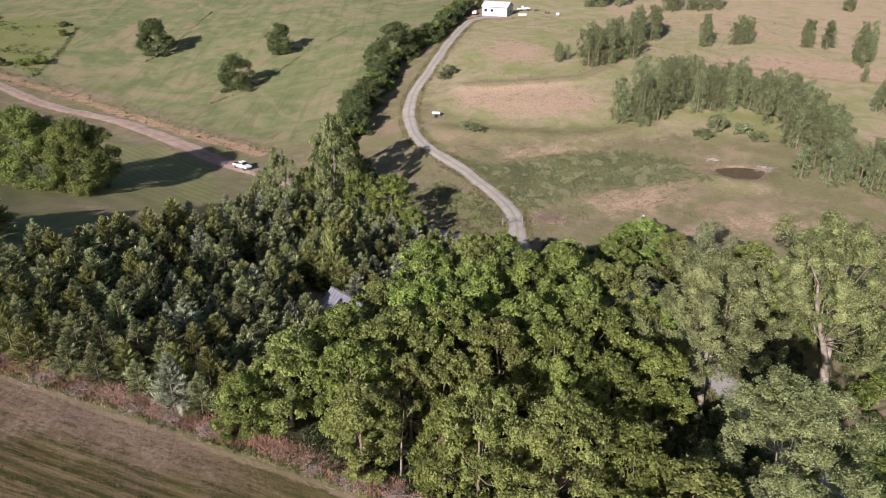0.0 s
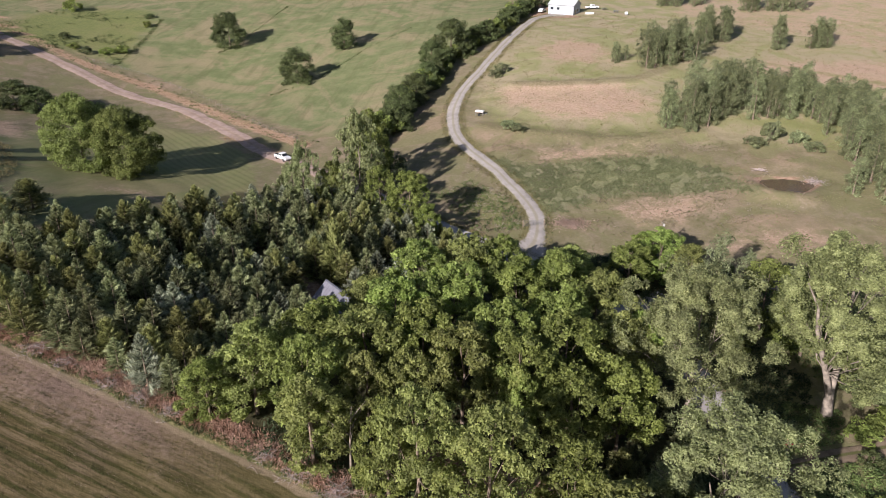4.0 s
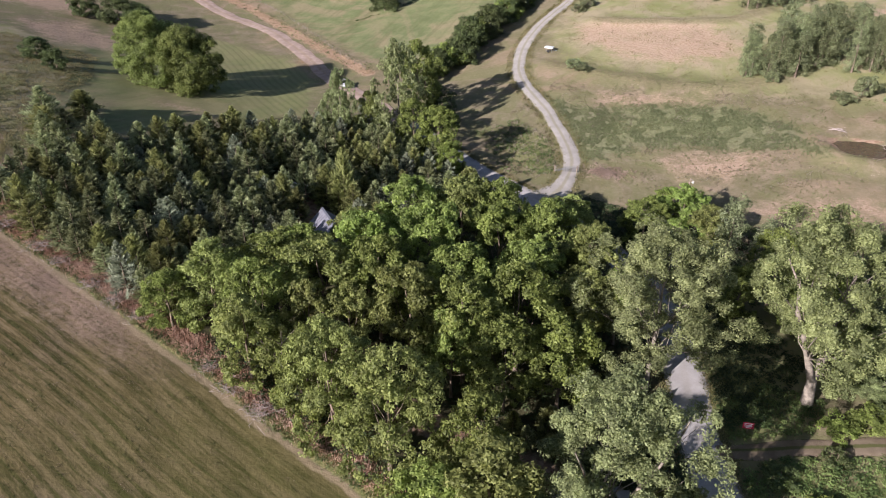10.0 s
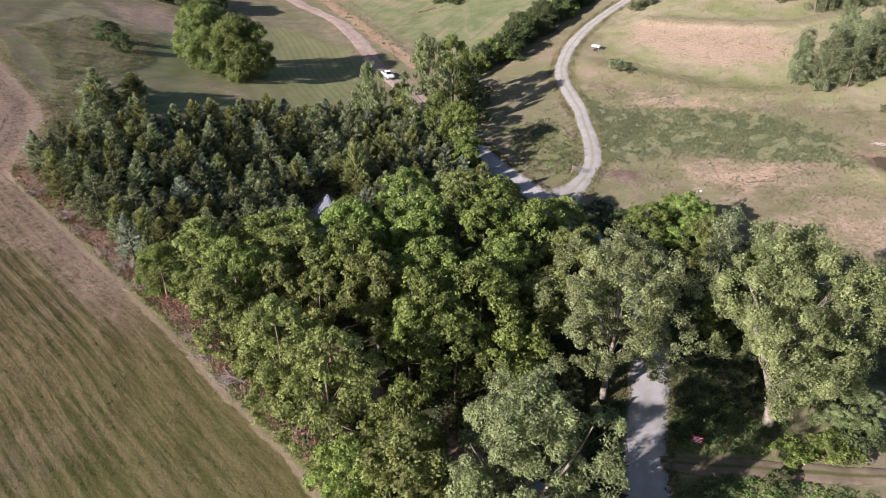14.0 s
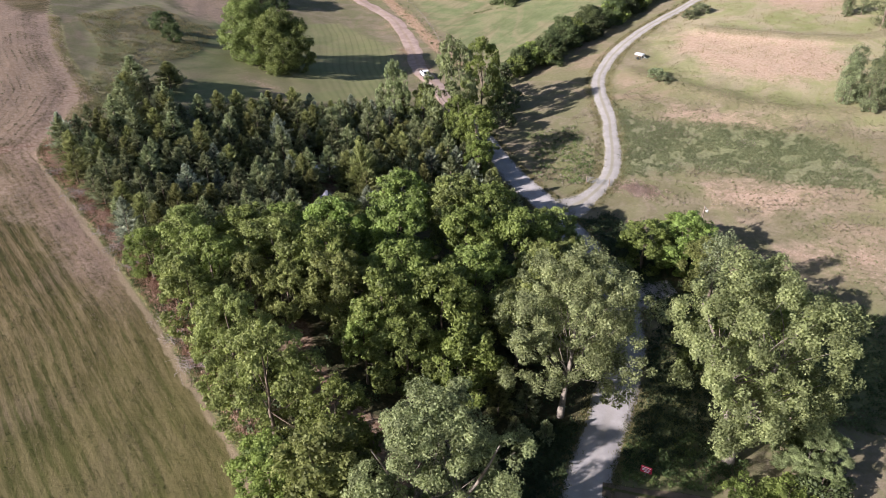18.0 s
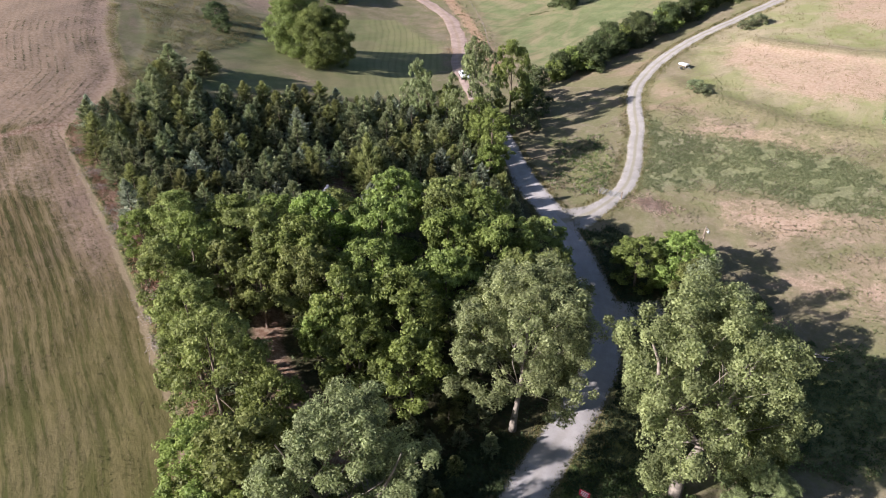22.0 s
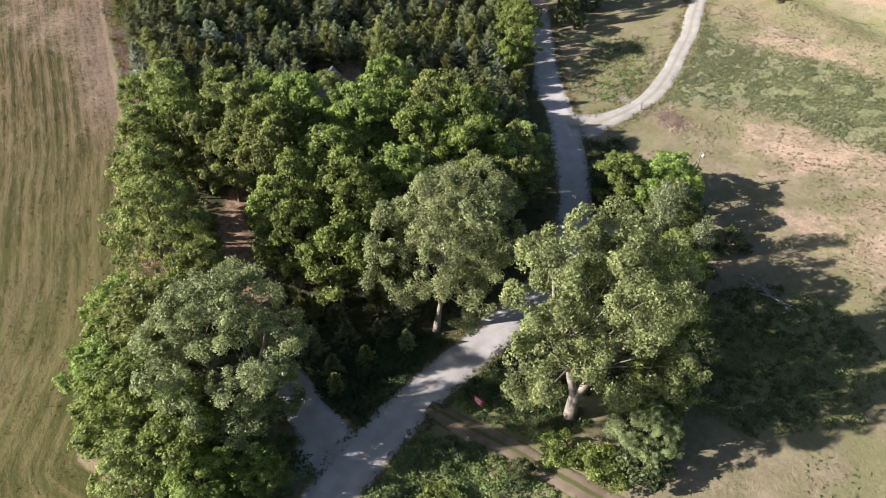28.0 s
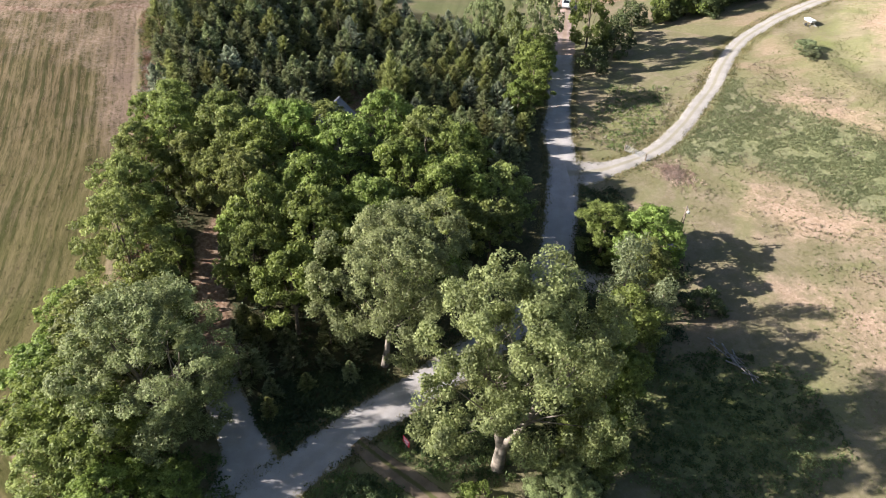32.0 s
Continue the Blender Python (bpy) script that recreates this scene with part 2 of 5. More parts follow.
DRIVE = [(12.6, 123), (14.6, 127.5), (15.4, 133), (14.9, 140), (12, 147.5), (8.4, 154.5), (5, 161), (0.3, 167.8), (-4.2, 175.6), (-7.2, 183.3), (-9.2, 195), (-9.2, 204), (-8, 215), (-3.5, 234), (2.2, 260), (9, 286), (13.2, 294.5), (21, 299)]
RUST_BAND = [(-47, 178), (-67.6, 196.3), (-92.8, 217.7), (-121.7, 236.6), (-141.7, 244.1), (-164.2, 254), (-200.5, 274), (-232.9, 301.9)]
WOOD_TRACK = [(45, 60.3), (38.7, 61.2), (33, 61), (28, 61.2)]
WOOD_PATH = [(29, 61.2), (18, 63.3), (10.5, 64.4), (3.5, 67), (-1, 71)]
TWO_TRACK = [(44.5, 72.4), (49.4, 74.4), (54.8, 76.6), (62.3, 79.2), (72, 83), (85, 86), (105, 88), (140, 88)]
TURNOUT = [(32.6, 106.4), (34.6, 109.2), (37.6, 112.6)]

WEED_BAND = [(3, 172), (5, 168), (10, 163), (16.5, 164), (31, 167), (36, 167), (47, 168), (57, 161), (62, 150), (54, 152), (47, 150), (38, 150), (29, 148), (22, 143), (17, 140), (14, 148), (9, 157), (4, 164)]


def axis(lo, hi, step, far):
    core = list(np.arange(lo, hi + step / 2, step))
    s, v = step, hi
    up = []
    while v < far:
        s *= 1.22
        v += s
        up.append(v)
    s, v = step, lo
    down = []
    while v > -far:
        s *= 1.22
        v -= s
        down.append(v)
    return np.array(down[::-1] + core + up)


def sheet(name, v, f, mats, smooth=True, attrs=()):
    """A mesh from arrays of corners and of faces (all with the same number of corners)."""
    me = bpy.data.meshes.new(name)
    v, f = np.asarray(v, np.float32), np.asarray(f, np.int32)
    me.vertices.add(len(v))
    me.vertices.foreach_set("co", v.ravel())
    k = f.shape[1]
    me.loops.add(f.size)
    me.loops.foreach_set("vertex_index", f.ravel())
    me.polygons.add(len(f))
    me.polygons.foreach_set("loop_start", np.arange(0, f.size, k, dtype=np.int32))
    me.polygons.foreach_set("loop_total", np.full(len(f), k, np.int32))
    me.polygons.foreach_set("use_smooth", np.full(len(f), smooth))
    for n, values in attrs:
        me.attributes.new(n, "FLOAT", "POINT").data.foreach_set("value", np.asarray(values, np.float32).ravel())
    for m in mats:
        me.materials.append(m)
    me.update(calc_edges=True)
    me.validate()
    return me


def grid_faces(nx, ny):
    i = np.arange(ny - 1)[:, None] * nx + np.arange(nx - 1)[None]
    return np.stack([i, i + 1, i + nx + 1, i + nx], -1).reshape(-1, 4)


def make_ground():
    xs, ys = axis(-150, 150, 1.5, 2600), axis(20, 325, 1.5, 2600)
    X, Y = np.meshgrid(xs, ys)
    Z = ground_z(X, Y)
    hay = inside(X, Y, HAYFIELD, 1.2)
    row = along(X, Y, FIELD_EDGE) * np.where(inside(X, Y, HAYFIELD, 0.01) > 0.5, 1, -1)
    bank = np.zeros_like(X)
    for line in (TERRACE_LOW, TERRACE_HIGH):
        bank = np.maximum(bank, np.clip(1.25 - along(X, Y, line) / 3.4, 0, 1))
    dry = np.zeros_like(X)
    for pts in ([(12, 248), (20, 262), (35, 255), (38, 242), (32, 230), (16, 232)],
                [(-2, 214), (13, 216), (37, 214), (47, 205), (46, 193), (31, 185), (15, 190), (3, 200)],
                [(14, 172), (25, 172), (42, 172.5), (38, 167), (24, 164), (16, 166)],
                [(30, 147), (41, 149.5), (51, 153), (54, 146), (45, 137), (35, 136)],
                [(-196, 222), (-172, 217), (-154, 200), (-152, 186), (-175, 180), (-215, 195)],
                [(-146, 184), (-120, 172), (-112, 160), (-130, 152), (-156, 166)],
                [(-78, 132), (-66, 131), (-58, 127), (-64, 124), (-80, 127)],
                # Next two outlines paint distance haze on the far meadow as dry grass.
                [(130, 245), (200, 215), (240, 330), (70, 330), (60, 300), (100, 270)],
                [(100, 150), (160, 130), (200, 190), (140, 200), (104, 180)],
                [(44, 124), (62, 122), (80, 128), (76, 140), (58, 140), (46, 132)],
                [(75, 225), (130, 210), (150, 225), (120, 245), (80, 243)]):
        dry = np.maximum(dry, (0.62 if pts[0] in ((130, 245), (100, 150), (44, 124)) else 0.85) * inside(X, Y, pts, 6))
    dry = np.maximum(dry, 1.0 * inside(X, Y, [(-65, 70), (-70, 80), (-79, 86), (-99, 93), (-126, 106), (-220, 125), (-220, 30), (-66, 52)], 3))
    dry = np.maximum(dry, 0.6 * inside(X, Y, [(-62, 69), (-40, 64.5), (-14, 57), (-22, 54), (-44, 56), (-60, 40), (-80, 40)], 5))
    rust = np.clip(1.3 - along(X, Y, RUST_BAND) / 2.6, 0, 1)
    rust = np.maximum(rust, np.clip(1.4 - np.abs(row + 3.0) / 1.7, 0, 1) * inside(X, Y, [(-68, 60), (-68, 90), (8, 70), (12, 45)], 3))
    dry = np.maximum(dry, 0.9 * np.clip(1 - along(X, Y, [(-52, 172), (-62, 180), (-72, 187)]) / 2.5, 0, 1))
    dry = np.maximum(dry, 0.9 * np.clip(1.4 - along(X, Y, FIELD_EDGE[:5]) / 3.0, 0, 1))
    weedy = inside(X, Y, WEED_BAND, 2.5)
    arc = np.where(inside(X, Y, [(-82, 99), (-95, 126), (-130, 150), (-120, 222), (-85, 201), (-58, 172), (-40, 150), (-61, 124), (-67, 101)], 0.1) > 0.5, along(X, Y, FAR_ROAD + MAIN_ROAD[1:9]), 60)
    # First outline pales the far meadow for haze; second is pale hillside grass.
    slope = np.maximum(inside(X, Y, [(-6, 205), (10, 182), (60, 174), (100, 172), (200, 140), (420, 200), (420, 620), (12, 620), (12, 292), (-5, 240)], 12), inside(X, Y, [(-160, 160), (-125, 118), (-96, 104), (-68, 83), (-64, 92), (-82, 102), (-90, 126), (-110, 152)], 3))
    lush = np.zeros_like(X)
    for pts in ([(19, 160), (31, 168), (48, 168), (52, 159), (45, 151), (28, 151), (19, 146)],
                [(-2, 185), (14, 181), (29, 177), (43, 178), (50, 182), (47, 188), (38, 183), (26, 182), (14, 185), (3, 194)],
                [(80, 170), (88, 172), (90, 190), (78, 192), (66, 190), (66, 186), (80, 184)],
                [(50, 74), (66, 79), (70, 72), (64, 56), (52, 50), (47, 64)],
                [(-142.7, 255), (-146, 277), (-154.8, 310), (-165.6, 325), (-192, 324), (-212, 300), (-205, 268), (-180, 256), (-161, 260)],
                [(10, 230), (21, 223), (34, 218), (40, 224), (34, 226), (20, 229)],
                [(-5, 150), (2, 155), (12, 143), (13, 134), (4, 130)],
                # Next two outlines darken the ground to green where the cottonwood's shade falls.
                [(56, 92), (68, 97), (74, 106), (72, 116), (62, 121), (54, 116), (50, 106)],
                [(40, 70), (56, 80), (52, 100), (40, 110), (37, 100)]):
        lush = np.maximum(lush, 0.9 * inside(X, Y, pts, 7))
    lush = np.maximum(lush, 0.8 * np.clip(1 - np.abs(along(X, Y, [(68, 240), (86, 237), (108, 224), (124, 216), (150, 214)])) / 4, 0, 1))
    mown = np.maximum(inside(X, Y, [(-82, 99), (-95, 126), (-130, 150), (-110, 200), (-75, 186), (-60, 170), (-45, 140), (-61, 124), (-67, 101)], 4),
                      inside(X, Y, [(-30, 180), (-50, 190), (-110, 240), (-150, 255), (-330, 300), (-330, 600), (0, 600), (0, 290), (-18, 235)], 4))
    wood = np.maximum(inside(X, Y, [(-60, 72), (-20, 63), (12, 54), (26, 46), (40, 60), (38, 95), (20, 114), (-30, 146), (-50, 140), (-66, 95)], 3), inside(X, Y, [(28, 108), (46, 100), (50, 112), (38, 124), (26, 118)], 3))
    bare = np.maximum(0.9 * np.clip(1.3 - along(X, Y, WOOD_PATH) / 3.0, 0, 1), inside(X, Y, [(-36, 104), (-30, 112), (-22, 104), (-12, 98), (-10, 92), (-20, 92), (-28, 100)], 2))
    bare = np.maximum(bare, inside(X, Y, [(5, 303), (10, 318), (22, 340), (28, 336), (18, 316), (14, 303), (26, 296.5), (31, 293), (20, 291.5), (12, 294)], 2))
    bare = np.maximum(bare, 0.75 * np.clip(1.25 - along(X, Y, [(-60, 73), (-46, 70), (-31, 66.6), (-17, 63), (-5, 59), (9, 55)]) / 1.8, 0, 1))
    bare = np.maximum(bare, np.exp(-((pond_out(X, Y) - 1.12) / 0.2) ** 2) * 0.85)
    bare = np.maximum(bare, 0.85 * np.clip(1.2 - along(X, Y, [(-62.5, 71), (-63.5, 66), (-63, 60), (-66, 52), (-72, 40)]) / 1.5, 0, 1))
    me = sheet("ground", np.stack([X, Y, Z], -1).reshape(-1, 3), grid_faces(len(xs), len(ys)), [],
               attrs=(("hay", hay), ("row", row), ("bank", bank), ("rust", rust), ("dry", dry), ("lush", lush), ("mown", mown), ("wood", wood), ("bare", bare), ("weedy", weedy), ("arc", arc), ("slope", slope)))
    m, nt, b = material("meadow", 0.95, 0, 0.15)
    at = n_place(nt)
    n1, n2, n3, n4 = n_noise(nt, 0.035, 5, at=at), n_noise(nt, 0.22, 5, 0.65, at), n_noise(nt, 1.6, 4, 0.65, at), n_noise(nt, 7.0, 3, 0.6, at)
    ragged = n_math(nt, "SUBTRACT", n_math(nt, "ADD", n_math(nt, "MULTIPLY", n2, 0.9), n_math(nt, "MULTIPLY", n3, 0.5)), 0.7)

    def zone(name, lo=0.35, hi=0.65, rag=1.0):
        return n_step(nt, n_math(nt, "ADD", n_attr(nt, name), n_math(nt, "MULTIPLY", ragged, rag)), lo, hi)

    swirl = n_noise(nt, 0.03, 4, 0.55, at, 2.5)
    n5 = n_noise(nt, 0.07, 4, 0.6, at, 1.5)
    meadow = n_mix(nt, n_step(nt, n2, 0.35, 0.7), (0.152, 0.134, 0.074), (0.232, 0.185, 0.130))
    meadow = n_mix(nt, n_math(nt, "MULTIPLY", n_step(nt, n1, 0.5, 0.66), 0.6), meadow, (0.285, 0.204, 0.142))
    meadow = n_mix(nt, n_math(nt, "MULTIPLY", n_step(nt, n5, 0.46, 0.58), 0.75), meadow, (0.158, 0.152, 0.074))
    meadow = n_mix(nt, n_math(nt, "MULTIPLY", n_step(nt, n3, 0.45, 0.7), 0.3), meadow, (0.094, 0.095, 0.035))
    meadow = n_mix(nt, n_math(nt, "MULTIPLY", n_step(nt, n3, 0.45, 0.3), 0.28), meadow, (0.305, 0.232, 0.172))
    # Paler far slope: haze and backscatter put into the grass colour.
    meadow = n_mix(nt, n_math(nt, "MULTIPLY", zone("slope", 0.3, 0.9, 0.8), 0.7), meadow, n_mix(nt, n_step(nt, n5, 0.4, 0.62), (0.345, 0.290, 0.185), (0.255, 0.255, 0.115)))
    lawn = n_mix(nt, n_step(nt, n2, 0.3, 0.75), (0.122, 0.144, 0.062), (0.176, 0.188, 0.090))
    lawn = n_mix(nt, n_math(nt, "MULTIPLY", n_step(nt, swirl, 0.44, 0.62), 0.8), lawn, (0.246, 0.200, 0.122))
    lawn = n_mix(nt, n_math(nt, "MULTIPLY", n_step(nt, n5, 0.48, 0.68), 0.5), lawn, (0.240, 0.205, 0.118))
    lawn = n_mix(nt, n_math(nt, "MULTIPLY", n_step(nt, n5, 0.5, 0.3), 0.6), lawn, (0.101, 0.118, 0.050))
    lawn = n_mix(nt, n_math(nt, "MULTIPLY", n_step(nt, n3, 0.52, 0.66), 0.35), lawn, (0.077, 0.084, 0.036))
    lawn_rows = n_noise(nt, 1.0, 3, 0.6, n_stretch(nt, at, 0.4, 0.03, 40))
    lawn = n_mix(nt, n_math(nt, "MULTIPLY", n_step(nt, lawn_rows, 0.5, 0.66), 0.35), lawn, (0.096, 0.099, 0.043))
    lawn = n_mix(nt, n_math(nt, "MULTIPLY", n_step(nt, lawn_rows, 0.45, 0.36), 0.12), lawn, (0.232, 0.194, 0.116))
    arc_line = n_math(nt, "SINE", n_math(nt, "MULTIPLY", n_math(nt, "ADD", n_attr(nt, "arc"), n_math(nt, "MULTIPLY", n5, 1.2)), 3.3))
    near_road = n_step(nt, n_attr(nt, "arc"), 34, 22)
    lawn = n_mix(nt, n_math(nt, "MULTIPLY", n_math(nt, "MULTIPLY", n_step(nt, arc_line, 0.2, 0.8), near_road), 0.45), lawn, (0.225, 0.205, 0.105))
    lawn = n_mix(nt, n_math(nt, "MULTIPLY", n_math(nt, "MULTIPLY", n_step(nt, arc_line, -0.5, -0.95), near_road), 0.45), lawn, (0.075, 0.082, 0.036))
    lawn = n_mix(nt, n_math(nt, "MULTIPLY", n_step(nt, n_attr(nt, "arc"), 58, 50), 0.45), lawn, n_mix(nt, n_step(nt, n5, 0.4, 0.6), (0.235, 0.215, 0.105), (0.185, 0.195, 0.075)))
    sep, com = nt.nodes.new("ShaderNodeSeparateXYZ"), nt.nodes.new("ShaderNodeCombineXYZ")
    put(nt, sep.inputs[0], at)
    put(nt, com.inputs[0], n_math(nt, "MULTIPLY", n_attr(nt, "row"), 0.8))
    put(nt, com.inputs[1], n_math(nt, "MULTIPLY", sep.outputs[0], 0.085))
    put(nt, com.inputs[2], n_math(nt, "MULTIPLY", sep.outputs[1], 0.085))
    swath = n_noise(nt, 1.0, 4, 0.7, com.outputs[0])
    rowline = n_math(nt, "SINE", n_math(nt, "MULTIPLY", n_math(nt, "ADD", n_attr(nt, "row"), n_math(nt, "MULTIPLY", n2, 1.6)), 2.1))
    wide_rows = n_noise(nt, 0.3, 3, 0.55, com.outputs[0])
    stubble = n_mix(nt, n_step(nt, n2, 0.3, 0.72), (0.142, 0.105, 0.047), (0.186, 0.132, 0.071))
    stubble = n_mix(nt, n_math(nt, "MULTIPLY", n_step(nt, wide_rows, 0.45, 0.6), 0.4), stubble, (0.118, 0.106, 0.038))
    stubble = n_mix(nt, n_math(nt, "MULTIPLY", n_step(nt, n1, 0.5, 0.62), 0.75), stubble, (0.214, 0.144, 0.109))
    stubble = n_mix(nt, n_math(nt, "MULTIPLY", n_step(nt, swath, 0.55, 0.66), 0.4), stubble, (0.038, 0.033, 0.011))
    stubble = n_mix(nt, n_math(nt, "MULTIPLY", n_step(nt, swath, 0.44, 0.34), 0.45), stubble, (0.247, 0.180, 0.114))
    stubble = n_mix(nt, n_math(nt, "MULTIPLY", n_step(nt, n_math(nt, "ADD", rowline, n_math(nt, "MULTIPLY", n5, 2.4)), 1.75, 2.2), 0.5), stubble, (0.057, 0.057, 0.017))
    stubble = n_mix(nt, n_math(nt, "MULTIPLY", n_step(nt, n3, 0.52, 0.66), 0.35), stubble, (0.057, 0.048, 0.019))
    com2 = nt.nodes.new("ShaderNodeVectorMath")
    com2.operation = "SCALE"
    put(nt, com2.inputs[0], com.outputs[0])
    com2.inputs["Scale"].default_value = 4.5
    fine_rows = n_noise(nt, 1.0, 3, 0.6, com2.outputs[0])
    stubble = n_mix(nt, n_math(nt, "MULTIPLY", n_step(nt, fine_rows, 0.5, 0.62), 0.55), stubble, (0.054, 0.044, 0.015))
    stubble = n_mix(nt, n_math(nt, "MULTIPLY", n_step(nt, fine_rows, 0.46, 0.34), 0.5), stubble, (0.226, 0.158, 0.101))
    wob = n_math(nt, "ADD", n_attr(nt, "row"), n_math(nt, "MULTIPLY", n_noise(nt, 0.04, 2, 0.5, at), 1.6))
    line = n_math(nt, "ADD", n_math(nt, "SINE", n_math(nt, "MULTIPLY", wob, 4.5)), n_math(nt, "MULTIPLY", n_math(nt, "SUBTRACT", swath, 0.5), 4.6))
    stubble = n_mix(nt, n_math(nt, "MULTIPLY", n_step(nt, line, 0.5, 1.1), 0.72), stubble, (0.055, 0.054, 0.016))
    stubble = n_mix(nt, n_math(nt, "MULTIPLY", n_step(nt, line, -0.6, -1.1), 0.45), stubble, (0.24, 0.175, 0.1))
    # Stubble turns darker and more olive towards the east.
    olive_east = n_step(nt, n_math(nt, "ADD", sep.outputs[0], n_math(nt, "MULTIPLY", n2, 30)), -35, 25)
    stubble = n_mix(nt, n_math(nt, "MULTIPLY", olive_east, 0.75), stubble, n_mix(nt, n_step(nt, swath, 0.42, 0.58), (0.138, 0.120, 0.045), (0.078, 0.078, 0.022)))
    off = n_math(nt, "ADD", n_attr(nt, "row"), n_math(nt, "MULTIPLY", n_math(nt, "SUBTRACT", n2, 0.5), 1.8))
    stubble = n_mix(nt, n_math(nt, "MULTIPLY", n_math(nt, "MULTIPLY", n_step(nt, off, 6.5, 2.5), n_step(nt, sep.outputs[0], -12, -32)), n_math(nt, "MULTIPLY", n_step(nt, n3, 0.25, 0.6), 0.65)), stubble, (0.31, 0.21, 0.165))
    margin = n_math(nt, "MULTIPLY", n_step(nt, off, -3.4, -2.4), n_step(nt, off, -0.2, -0.7))
    seam = n_math(nt, "MULTIPLY", n_step(nt, off, -0.6, -0.1), n_step(nt, off, 0.75, 0.3))
    straw = n_mix(nt, n_step(nt, n3, 0.3, 0.75), (0.312, 0.208, 0.144), (0.432, 0.312, 0.242))
    green = n_mix(nt, n_step(nt, n3, 0.3, 0.75), (0.102, 0.119, 0.036), (0.221, 0.234, 0.081))
    litter = n_mix(nt, n_step(nt, n3, 0.3, 0.75), (0.05, 0.05, 0.025), (0.1, 0.085, 0.045))
    soil = n_mix(nt, n_step(nt, n3, 0.35, 0.7), (0.22, 0.125, 0.085), (0.38, 0.27, 0.2))
    c = n_mix(nt, zone("mown"), meadow, lawn)
    c = n_mix(nt, zone("hay", 0.4, 0.6, 0.25), c, stubble)
    c = n_mix(nt, n_math(nt, "MULTIPLY", margin, 0.95), c, n_mix(nt, n_step(nt, n3, 0.35, 0.65), (0.19, 0.195, 0.07), (0.36, 0.315, 0.155)))
    c = n_mix(nt, n_math(nt, "MULTIPLY", seam, 0.7), c, (0.36, 0.27, 0.18))
    c = n_mix(nt, n_math(nt, "MULTIPLY", zone("dry", 0.3, 0.9, 1.3), n_math(nt, "SUBTRACT", 0.85, n_math(nt, "MULTIPLY", n_attr(nt, "hay"), 0.16))), c, straw)
    c = n_mix(nt, n_math(nt, "MULTIPLY", zone("bank", 0.4, 0.9, 0.7), 0.7), c, n_mix(nt, n_step(nt, n3, 0.3, 0.7), (0.13, 0.12, 0.062), (0.24, 0.195, 0.12)))
    c = n_mix(nt, n_math(nt, "MULTIPLY", zone("lush", 0.3, 0.95, 1.3), 0.75), c, green)
    c = n_mix(nt, n_math(nt, "MULTIPLY", zone("rust", 0.35, 0.8, 1.2), 0.8), c, n_mix(nt, n_step(nt, n3, 0.35, 0.65), (0.27, 0.165, 0.1), (0.44, 0.3, 0.22)))
    c = n_mix(nt, n_math(nt, "MULTIPLY", zone("weedy", 0.35, 0.9, 1.6), 0.7), c, n_mix(nt, n_step(nt, n3, 0.35, 0.65), (0.105, 0.12, 0.06), (0.21, 0.205, 0.12)))
    c = n_mix(nt, zone("wood", 0.4, 0.7, 0.6), c, litter)
    c = n_mix(nt, n_math(nt, "MULTIPLY", zone("bare", 0.35, 0.75, 0.7), 0.9), c, soil)
    c = n_mix(nt, n_math(nt, "MULTIPLY", n_step(nt, n4, 0.5, 0.68), n_math(nt, "SUBTRACT", 0.2, n_math(nt, "MULTIPLY", n_attr(nt, "hay"), 0.08))), c, (0.08, 0.07, 0.03))
    put(nt, b.inputs["Base Color"], c)
    put(nt, b.inputs["Normal"], n_bump(nt, n_math(nt, "ADD", n_math(nt, "MULTIPLY", n4, 0.7), n_math(nt, "MULTIPLY", n3, 2.0)), n_math(nt, "SUBTRACT", 0.26, n_math(nt, "ADD", n_math(nt, "MULTIPLY", n_attr(nt, "hay"), 0.02), n_math(nt, "MULTIPLY", n_attr(nt, "mown"), 0.14))), 0.3))
    me.materials.append(m)
    tagged(new("ground", me), "rolling summer meadow with mown hay stubble and dry patches", "ground", kind="structure")


make_ground()

# ---- roads ----


def smooth_line(pts, step=1.0):
    p = np.array([pts[0], *pts, pts[-1]], float)
    out = []
    for a, b, c, d in zip(p, p[1:], p[2:], p[3:]):
        n = max(2, int(np.linalg.norm(c - b) / step))
        t = (np.arange(n) / n)[:, None]
        out.append(0.5 * (2 * b + (c - a) * t + (2 * a - 5 * b + 4 * c - d) * t * t + (3 * b - a - 3 * c + d) * t ** 3))
    return np.vstack([*out, p[-1:]])


